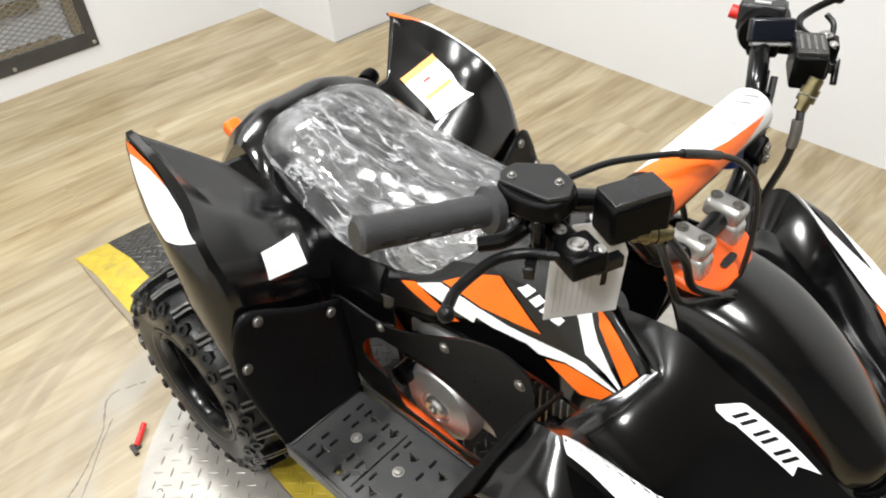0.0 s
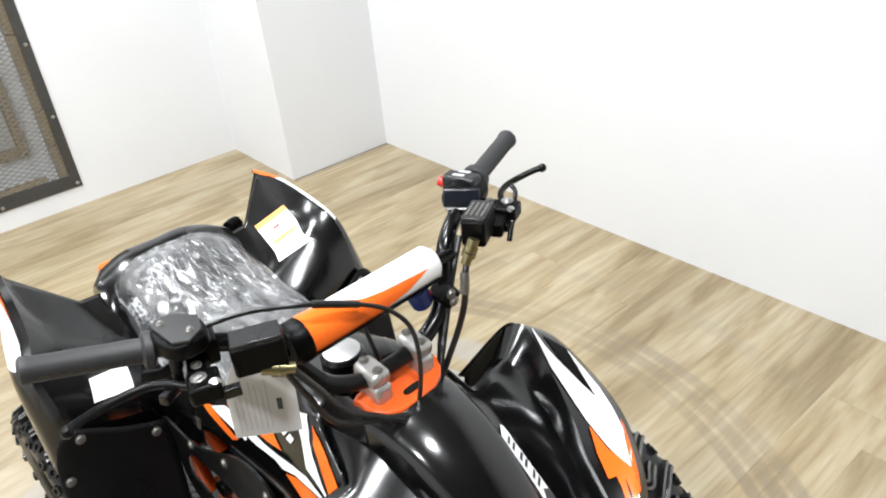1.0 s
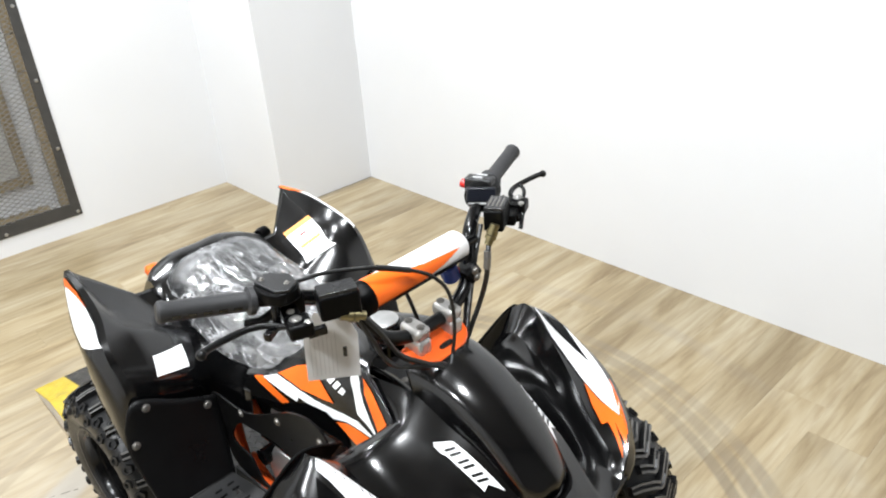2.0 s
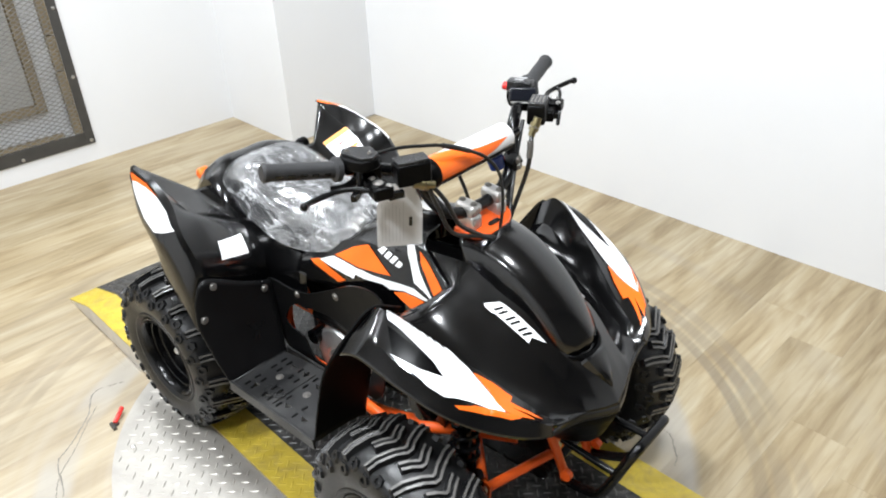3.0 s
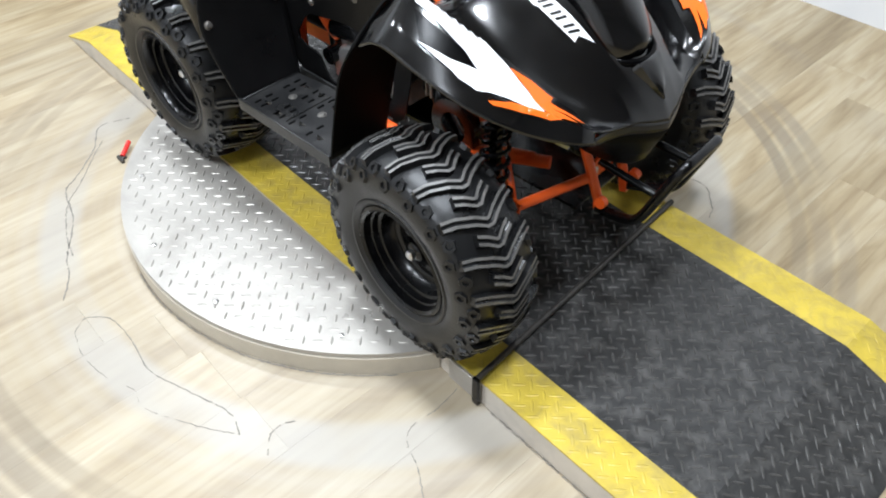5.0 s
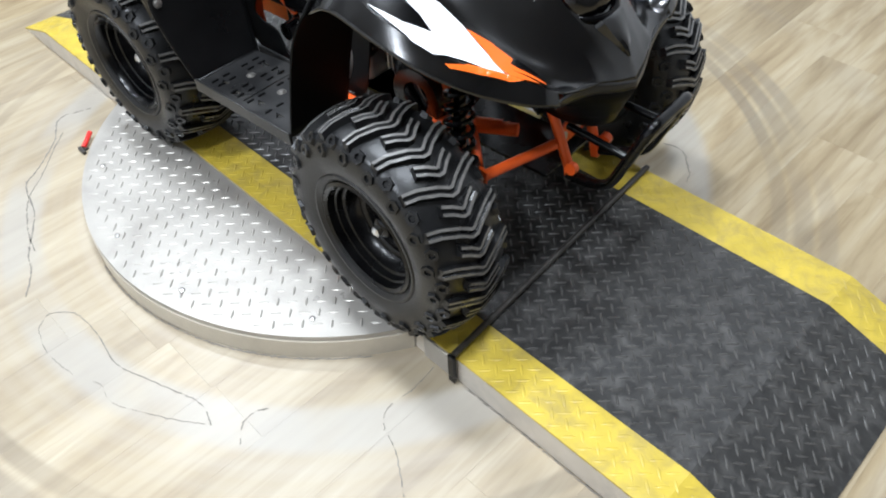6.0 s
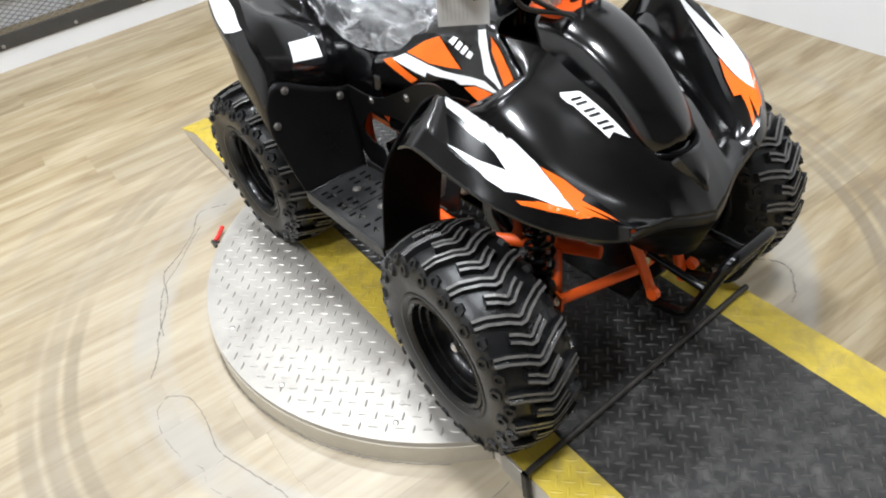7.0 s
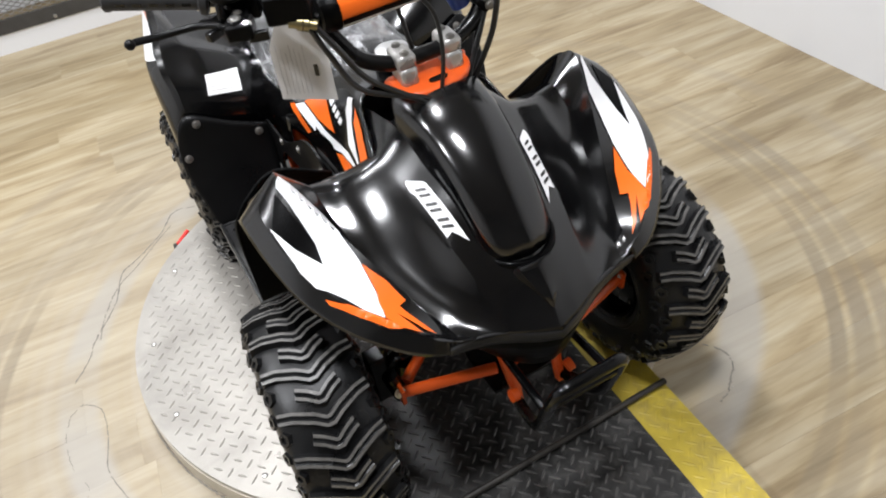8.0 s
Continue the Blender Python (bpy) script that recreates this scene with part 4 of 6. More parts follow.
for s in (-1, 1):
    # heel guard: the upright board behind the foot
    rows = [
        [(0.345, 0.165, 0.512), (0.335, 0.23, 0.536), (0.322, 0.30, 0.572), (0.320, 0.328, 0.566), (0.322, 0.346, 0.525)],
        [(0.352, 0.168, 0.46), (0.345, 0.23, 0.47), (0.335, 0.30, 0.49), (0.333, 0.33, 0.49), (0.332, 0.354, 0.475)],
        [(0.366, 0.175, 0.40), (0.362, 0.23, 0.40), (0.358, 0.30, 0.405), (0.356, 0.325, 0.405), (0.355, 0.347, 0.405)],
        [(0.385, 0.185, 0.336), (0.385, 0.23, 0.336), (0.383, 0.30, 0.336), (0.382, 0.322, 0.336), (0.381, 0.336, 0.336)],
    ]
    heel = part("heel_guard", sheet(bmesh.new(), surface(rows, 5, 4, s)), TRIM, bike, "satin black plastic heel guard", solid=-0.004, angle=50)
    for at in ((0.3265, 0.300, 0.556), (0.3455, 0.190, 0.503), (0.334, 0.340, 0.494)):
        bolt(heel, (at[0] + 0.006, s * at[1], at[2]), (1, 0, 0.25))
    # footboard with its pressed pattern
    board_outline = [(0.383, 0.19), (0.383, 0.336), (0.66, 0.336), (0.665, 0.325), (0.665, 0.175), (0.5, 0.178)]
    slots = [[(x, y) for x, y in ((cx - w, cy - h), (cx + w, cy - h), (cx + w * 0.2, cy + h))] for cx, cy, w, h in ((0.445, 0.215, 0.011, 0.006), (0.43, 0.305, 0.011, 0.006), (0.49, 0.215, 0.011, 0.006), (0.475, 0.312, 0.011, 0.006), (0.545, 0.225, 0.011, 0.006), (0.54, 0.305, 0.011, 0.006), (0.60, 0.22, 0.011, 0.006), (0.60, 0.31, 0.011, 0.006))]
    slots.append([(0.508, 0.20), (0.511, 0.20), (0.511, 0.318), (0.508, 0.318)])
    bm = ring_plate(bmesh.new(), [(x, s * y) for x, y in board_outline], [[(x, s * y) for x, y in q] for q in slots], -0.005, pose(0, 0, 0.342))
    board = part("footboard", bm, FOOT, bike, "dusty black pressed plastic footboard", smooth=False)
    bm = bmesh.new()
    for y, w in ((0.336, 0.006), (0.178, 0.005)):
        box(bm, (0.524, s * y, 0.336), (0.284, w, 0.026))
    box(bm, (0.384, s * 0.262, 0.335), (0.006, 0.15, 0.02))
    part("board_edge", bm, FOOT, board, bevel=0.0015)
    for cx in (0.452, 0.545):
        bolt(board, (cx, s * 0.255, 0.342), (0, 0, 1), 0.007)
    for cx in (0.412, 0.432, 0.472, 0.492, 0.522, 0.575):
        for cy in (0.212, 0.24, 0.285, 0.312):
            bm = bmesh.new()
            box(bm, (cx, s * cy, 0.3425), (0.004, 0.015, 0.003))
            part("grip_rib", bm, MATTE, board, smooth=False)
    for k in range(9):
        bm = bmesh.new()
        box(bm, (0.40 + 0.03 * k, s * 0.334, 0.3425), (0.014, 0.005, 0.004))
        part("grip_rib", bm, MATTE, board, smooth=False)
    # inner guard with its opening over the engine
    outer = smooth_loop([(0.332, 0.51), (0.42, 0.517), (0.48, 0.53), (0.56, 0.572), (0.62, 0.606), (0.68, 0.62), (0.722, 0.597), (0.722, 0.52), (0.705, 0.42), (0.668, 0.337), (0.53, 0.338), (0.378, 0.338), (0.345, 0.42)], 4)
    hole = smooth_loop([(0.381, 0.420), (0.398, 0.454), (0.430, 0.482), (0.466, 0.488), (0.521, 0.497), (0.572, 0.497), (0.625, 0.478), (0.653, 0.464), (0.665, 0.434), (0.660, 0.397), (0.642, 0.362), (0.610, 0.347), (0.569, 0.346), (0.515, 0.346), (0.474, 0.348), (0.456, 0.368), (0.440, 0.396), (0.400, 0.403)], 3)
    bm = ring_plate(bmesh.new(), outer, [hole], 0.004, side_plane(0.164, s))
    inner = part("inner_guard", bm, TRIM, bike, "satin black plastic engine guard", angle=30)
    for x, z in ((0.441, 0.512), (0.575, 0.562), (0.703, 0.585)):
        bolt(inner, (x, s * 0.168, z), (0, s, 0))

# ---- engine and frame ----
bm = bmesh.new()
box(bm, (0.50, 0, 0.37), (0.22, 0.19, 0.15))
box(bm, (0.62, 0, 0.40), (0.14, 0.12, 0.13))
engine = part("engine", bm, STEEL_BLACK, bike, "black engine block", bevel=0.012)
bm = bmesh.new()
box(bm, (0.53, 0, 0.40), (0.20, 0.21, 0.17))
part("crankcase", bm, ALU, engine, "silver cast crankcase", bevel=0.014)
# added dark box that blocks the view through the guard opening's rear
bm = bmesh.new()
box(bm, (0.392, 0, 0.395), (0.085, 0.15, 0.21))
part("rear_engine_mount", bm, MATTE, engine, "added black box closing the rear of the guard opening", bevel=0.01)
for s in (-1, 1):
    bm = spin(bmesh.new(), [(0.0005, 0), (0.074, 0), (0.074, s * 0.018), (0.066, s * 0.028), (0.03, s * 0.033), (0.027, s * 0.028), (0.0005, s * 0.028)], pose(0.512, s * 0.105, 0.352), 36)
    cover = part("engine_cover", bm, ALU, engine, "silver cast engine cover")
    for k in range(6):
        a = radians(60 * k + 15)
        bolt(cover, (0.512 + 0.066 * math.cos(a), s * 0.124, 0.352 + 0.066 * math.sin(a)), (0, s, 0), 0.004)
    bm = spin(bmesh.new(), [(0.0005, 0), (0.021, 0), (0.021, s * 0.008), (0.017, s * 0.012), (0.0005, s * 0.013)], pose(0.512, s * 0.132, 0.352), 24)
    boss = part("cover_boss", bm, CHROME, cover)
    bolt(boss, (0.512, s * 0.145, 0.352), (0, s, 0), 0.006)
    bm = bmesh.new()
    tube(bm, [(0.45, s * 0.12, 0.445), (0.53, s * 0.125, 0.455), (0.60, s * 0.125, 0.44), (0.66, s * 0.12, 0.40)], 0.022, 12)
    part("air_pipe", bm, STEEL_BLACK, engine, "black pipe")
    bm = spin(bmesh.new(), [(0.010, 0), (0.018, 0), (0.018, s * 0.03), (0.010, s * 0.03)], pose(0.445, s * 0.118, 0.385), 16, True)
    part("filler", bm, STEEL_BLACK, engine)
    bm = spin(bmesh.new(), [(0.0005, s * 0.004), (0.012, s * 0.004), (0.012, s * 0.02), (0.0005, s * 0.02)], pose(0.445, s * 0.118, 0.385), 16)
    part("filler_plug", bm, MATTE, engine)


# cooling fins of the cylinder
for k in range(6):
    bm = bmesh.new()
    box(bm, (0.655 + 0.012 * k, 0, 0.405), (0.004, 0.15, 0.12))
    part("cooling_fin", bm, ALU, engine, bevel=0.0015)
bm = bmesh.new()
tube(bm, [(0.72, -0.10, 0.43), (0.76, -0.13, 0.38), (0.80, -0.135, 0.33), (0.78, -0.13, 0.28), (0.70, -0.12, 0.26)], 0.018, 12)
part("exhaust_pipe", bm, STEEL_BLACK, bike, "black exhaust pipe")
bm = spin(bmesh.new(), [(0.03, -0.02), (0.055, -0.02), (0.058, 0), (0.055, 0.02), (0.03, 0.02)], pose(0.80, -0.13, 0.38, 0, 20, 0), 24, True)
part("pulley", bm, STEEL_BLACK, bike)


for s in (-1, 1):
    bm = bmesh.new()
    tube(bm, [(0.30, s * 0.10, 0.27), (0.42, s * 0.12, 0.255), (0.60, s * 0.125, 0.25), (0.80, s * 0.12, 0.31), (0.90, s * 0.085, 0.325), (0.96, s * 0.06, 0.33)], 0.0125, 12)
    part("frame_rail", bm, ORANGE, bike, "orange painted steel tube")
    bm = bmesh.new()
    tube(bm, [(0.418, s * 0.095, 0.40), (0.408, s * 0.112, 0.44), (0.394, s * 0.12, 0.49), (0.36, s * 0.115, 0.55)], 0.012, 12)
    part("frame_post", bm, ORANGE, bike)
    bm = bmesh.new()
    rod(bm, (0.822, s * 0.125, 0.318), (0.885, s * 0.115, 0.53), 0.0105)
    part("frame_post", bm, ORANGE, bike)
    bm = bmesh.new()
    rod(bm, (0.84, s * 0.09, 0.56), (1.04, s * 0.055, 0.42), 0.0115)
    part("frame_brace", bm, ORANGE, bike)
    bm = bmesh.new()
    tube(bm, [(0.40, s * 0.15, 0.318), (0.53, s * 0.15, 0.308), (0.60, s * 0.165, 0.316), (0.68, s * 0.197, 0.346), (0.755, s * 0.200, 0.352), (0.835, s * 0.150, 0.345), (0.880, s * 0.10, 0.335), (0.93, s * 0.068, 0.330)], 0.0115, 12)
    part("side_rail", bm, ORANGE, bike, "orange painted steel tube")
    bm = bmesh.new()
    tube(bm, [(0.350, s * 0.135, 0.31), (0.346, s * 0.138, 0.37), (0.352, s * 0.138, 0.43), (0.37, s * 0.13, 0.50)], 0.012, 12)
    part("frame_post", bm, ORANGE, bike)
    # lower wishbone
    tip = (1.0, s * 0.216, 0.345)
    bm = bmesh.new()
    rod(bm, tip, (1.04, s * 0.062, 0.338), 0.0095)
    rod(bm, (0.985, s * 0.200, 0.342), (0.86, s * 0.07, 0.31), 0.0095)
    plate(bm, [(0.965, 0.318), (1.012, 0.328), (1.016, 0.362), (0.985, 0.372), (0.962, 0.352)], 0.006, side_plane(0.212, s))
    wish = part("wishbone", bm, ORANGE, bike, "orange suspension wishbone")
    bm = bmesh.new()
    rod(bm, (tip[0] - 0.012, tip[1] - s * 0.006, tip[2] - 0.02), (tip[0] - 0.012, tip[1] + s * 0.006, tip[2] + 0.035), 0.013)
    part("ball_joint", bm, STEEL_BLACK, wish)
    bolt(wish, (1.006, s * 0.217, 0.352), (1, 0, 0.3), 0.007, CHROME)
    bm = bmesh.new()
    rod(bm, (0.904, s * 0.215, 0.276), (0.904, s * 0.31, 0.276), 0.02)
    box(bm, (0.915, s * 0.222, 0.31), (0.035, 0.03, 0.10))
    part("steering_knuckle", bm, STEEL_BLACK, bike, bevel=0.003)
    bm = bmesh.new()
    tube(bm, [(0.87, s * 0.21, 0.30), (0.86, s * 0.12, 0.33), (0.86, s * 0.04, 0.36)], 0.007, 8)
    part("tie_rod", bm, STEEL_BLACK, bike)
    # coil-over shock
    a, b = Vector((0.93, s * 0.185, 0.315)), Vector((0.905, s * 0.15, 0.56))
    bm = bmesh.new()
    rod(bm, a, b, 0.012)
    rod(bm, a, a.lerp(b, 0.08), 0.024, 16)
    rod(bm, b.lerp(a, 0.1), b, 0.024, 16)
    shock = part("shock_absorber", bm, STEEL_BLACK, bike, "black coil-over shock absorber")
    d = (b - a).normalized()
    u = d.orthogonal().normalized()
    w = d.cross(u)
    coil = [a.lerp(b, 0.08 + 0.82 * k / 112) + 0.024 * (math.cos(k * 2 * math.pi / 14) * u + math.sin(k * 2 * math.pi / 14) * w) for k in range(113)]
    bm = bmesh.new()
    tube(bm, coil, 0.0045, 7, 1)
    part("spring", bm, STEEL_BLACK, shock)
    # upright bars of the nose frame
    bm = bmesh.new()
    rod(bm, (1.012, s * 0.052, 0.42), (1.060, s * 0.041, 0.285), 0.0095)
    plate(bm, [(1.050, 0.292), (1.058, 0.258), (1.072, 0.262), (1.066, 0.296)], 0.012, side_plane(0.035, s))
    bar = part("nose_bar", bm, ORANGE, bike, "orange nose frame bar", bevel=0.001)
    bm = bmesh.new()
    rod(bm, (1.074, s * 0.048, 0.296), (1.074, s * 0.060, 0.298), 0.011, 14)
    part("bush", bm, ORANGE, bar)
    bm = bmesh.new()
    rod(bm, (1.066, s * 0.047, 0.270), (1.066, s * 0.055, 0.270), 0.0055, 6)
    part("bush_bolt", bm, DULL, bar, smooth=False)
bm = plate(bmesh.new(), [(-0.05, 0.318), (0.046, 0.322), (0.046, 0.352), (0.03, 0.366), (-0.035, 0.362), (-0.05, 0.350)], 0.006, Matrix(((0, 0, 1, 1.034), (1, 0, 0, 0), (0, 1, 0, 0), (0, 0, 0, 1))))
cross = part("nose_plate", bm, ORANGE, bike, "orange plate across the nose frame", bevel=0.0015)
for y in (-0.034, 0.008):
    bolt(cross, (1.040, y, 0.338), (1, 0, 0), 0.0075, CHROME)
bm = bmesh.new()
box(bm, (0.72, 0, 0.262), (0.62, 0.13, 0.006))
part("belly_plate", bm, STEEL_BLACK, bike, bevel=0.001)
bm = bmesh.new()
box(bm, (0.30, 0, 0.45), (0.36, 0.2, 0.12))
part("air_box", bm, MATTE, bike, "black plastic air box", bevel=0.02)
bm = bmesh.new()
rod(bm, (0.099, -0.2, 0.276), (0.099, 0.2, 0.276), 0.018, 16)
axle = part("rear_axle", bm, STEEL_BLACK, bike)
bm = bmesh.new()
box(bm, (0.23, 0.03, 0.29), (0.28, 0.05, 0.045))
part("swing_arm", bm, ORANGE, bike, "orange swing arm", bevel=0.005)

# front bumper: a bent loop rising from the nose frame, with a lower bar and two stays
bm = bmesh.new()
side = [(1.064, 0.046, 0.272), (1.118, 0.055, 0.288), (1.152, 0.060, 0.310), (1.176, 0.061, 0.365), (1.197, 0.060, 0.420), (1.206, 0.050, 0.443), (1.208, 0.025, 0.447)]
tube(bm, [(x, -y, z) for x, y, z in side] + side[::-1], 0.0095, 12, 5)
bumper = part("front_bumper", bm, STEEL_BLACK, bike, "black tubular front bumper")
bm = bmesh.new()
rod(bm, (1.188, -0.060, 0.398), (1.188, 0.060, 0.398), 0.0075)
part("lower_bar", bm, STEEL_BLACK, bumper)
for s in (-1, 1):
    bm = bmesh.new()
    rod(bm, (1.180, s * 0.060, 0.376), (1.060, s * 0.056, 0.384), 0.007)
    part("bumper_stay", bm, STEEL_BLACK, bumper)

# tail lamps, grab bar
for s in (-1, 1):
    bm = bmesh.new()
    box(bm, (-0.008, s * 0.078, 0.64), (0.04, 0.032, 0.026), Euler((0, 0.5, 0)).to_matrix())
    part("reflector", bm, ORANGE_DECAL, bike, "orange reflector", bevel=0.007)
bm = spin(bmesh.new(), [(0.0005, -0.015), (0.016, -0.015), (0.018, 0), (0.016, 0.015), (0.0005, 0.015)], pose(0.062, 0.178, 0.655, 0, 0, 20), 20)
part("rack_knob", bm, MATTE, bike)

# ---- steering ----
bm = bmesh.new()
rod(bm, (0.925, 0, 0.45), (0.838, 0, 0.745), 0.017, 16)
stem = part("steering_stem", bm, ORANGE, bike, "orange steering stem")
bm = plate(bmesh.new(), smooth_loop([(0.810, -0.058), (0.808, 0.058), (0.822, 0.064), (0.846, 0.058), (0.866, 0.030), (0.868, -0.030), (0.850, -0.058), (0.822, -0.064)], 2), 0.012, pose(0, 0, 0.744) @ Matrix.Translation((0.85, 0, 0)) @ Matrix.Rotation(radians(14), 4, "Y") @ Matrix.Translation((-0.85, 0, 0)))
yoke = part("yoke_plate", bm, ORANGE, stem, "orange handlebar yoke", bevel=0.003)
bm = bmesh.new()
plate(bm, [(-0.028, 0), (0.028, 0), (0.014, -0.06), (-0.014, -0.06)], 0.006, Matrix(((0, 0, 1, 0.861), (1, 0, 0, 0), (0, 1, 0, 0.746), (0, 0, 0, 1))))
part("yoke_tab", bm, ORANGE, stem, bevel=0.002)
# black plate laid on the yoke, painting the shade of its slot hole
bm = plate(bmesh.new(), smooth_loop([(-0.004, -0.012), (0.004, -0.012), (0.004, 0.012), (-0.004, 0.012)], 3), 0.002, pose(0.853, 0.002, 0.7555, 0, 14, 0))
part("yoke_slot", bm, BLACK_DECAL, stem, smooth=False)
for s in (-1, 1):
    bm = bmesh.new()
    box(bm, (0.828, s * 0.037, 0.768), (0.040, 0.027, 0.030))
    box(bm, (0.825, s * 0.037, 0.793), (0.044, 0.029, 0.022), Euler((0, 0.12, 0)).to_matrix())
    clamp = part("bar_clamp", bm, CLAMP, stem, "cast aluminium handlebar clamp", bevel=0.006)
    for dx in (-0.012, 0.012):
        bolt(clamp, (0.825 + dx * 1.1, s * 0.037, 0.8045 - dx * 0.12), (0.12, 0, 1), 0.0052)

HALF = [(0.706, 0.366, 0.949), (0.735, 0.265, 0.927), (0.766, 0.192, 0.908), (0.790, 0.140, 0.883), (0.805, 0.116, 0.838), (0.815, 0.094, 0.807), (0.821, 0.058, 0.789), (0.824, 0.026, 0.785)]
bm = bmesh.new()
tube(bm, [(x, -y, z) for x, y, z in HALF] + [(x, y, z - max(0.0, y - 0.252) * 0.1) for x, y, z in HALF[::-1]], 0.0115, 14, 6)
bars = part("handlebar", bm, STEEL_BLACK, bike, "black steel handlebar with crossbar pad")
bm = bmesh.new()
rod(bm, (0.803, -0.138, 0.877), (0.803, 0.138, 0.877), 0.008)
part("crossbar", bm, STEEL_BLACK, bars)
# padded roll: white with an orange wedge
PA, PR = Vector((0.805, -0.132, 0.882)), 0.0265
prof = [(0.0005, 0.0), (0.021, 0.0), (PR, 0.008), (PR, 0.224), (0.02, 0.232), (0.0005, 0.232)]
pad = part("bar_pad", spin(bmesh.new(), prof, Matrix.Translation(PA), 40), WHITE_DECAL, bars, "white and orange foam crossbar pad")
bm = spin(bmesh.new(), [(0.0005, -0.001), (0.022, -0.001), (PR + 0.001, 0.007), (PR + 0.001, 0.022), (PR - 0.002, 0.022), (PR - 0.002, 0.01), (0.0005, 0.01)], Matrix.Translation(PA), 40)
part("pad_end", bm, MATTE, pad, "black pad end")


def pad_patch(outline, mat, name, lift=0.0008):
    """A film on the roll; outline of (angle in degrees from the top toward the front, metres along)."""
    bm = bmesh.new()
    fine = []
    for (a0, l0), (a1, l1) in zip(outline, outline[1:] + outline[:1]):
        fine += [(a0 + (a1 - a0) * k / 8, l0 + (l1 - l0) * k / 8) for k in range(8)]
    vs = [bm.verts.new((a * 0.001, l, 0)) for a, l in fine]
    bm.faces.new(vs)
    bmesh.ops.triangulate(bm, faces=bm.faces)
    for _ in range(4):
        long = [e for e in bm.edges if abs(e.verts[0].co.x - e.verts[1].co.x) > 0.012]
        if not long:
            break
        bmesh.ops.subdivide_edges(bm, edges=long, cuts=1)
        bmesh.ops.triangulate(bm, faces=bm.faces)
    for v in bm.verts:
        a, l = radians(v.co.x * 1000), v.co.y
        v.co = PA + Vector((math.sin(a) * (PR + lift), l, math.cos(a) * (PR + lift)))
    return part(name, bm, mat, pad)


pad_patch([(-40, 0.022), (112, 0.022), (112, 0.10), (88, 0.165), (62, 0.205), (52, 0.13), (42, 0.10), (12, 0.075), (-20, 0.045)], ORANGE_DECAL, "orange_wedge")
pad_patch([(104, 0.022), (124, 0.022), (124, 0.222), (104, 0.222)], MATTE, "black_seam", 0.0014)
for a, l, da, dl in ((22, 0.105, 26, 0.005), (8, 0.125, 30, 0.005), (22, 0.145, 26, 0.005), (0, 0.162, 22, 0.005), (8, 0.185, 30, 0.003), (8, 0.202, 30, 0.003)):
    pad_patch([(a - da / 2, l), (a + da / 2, l + 0.01), (a + da / 2, l + 0.01 + dl), (a - da / 2, l + dl)], INK if l > 0.18 else TAGPAPER, "logo_bar", 0.0016)

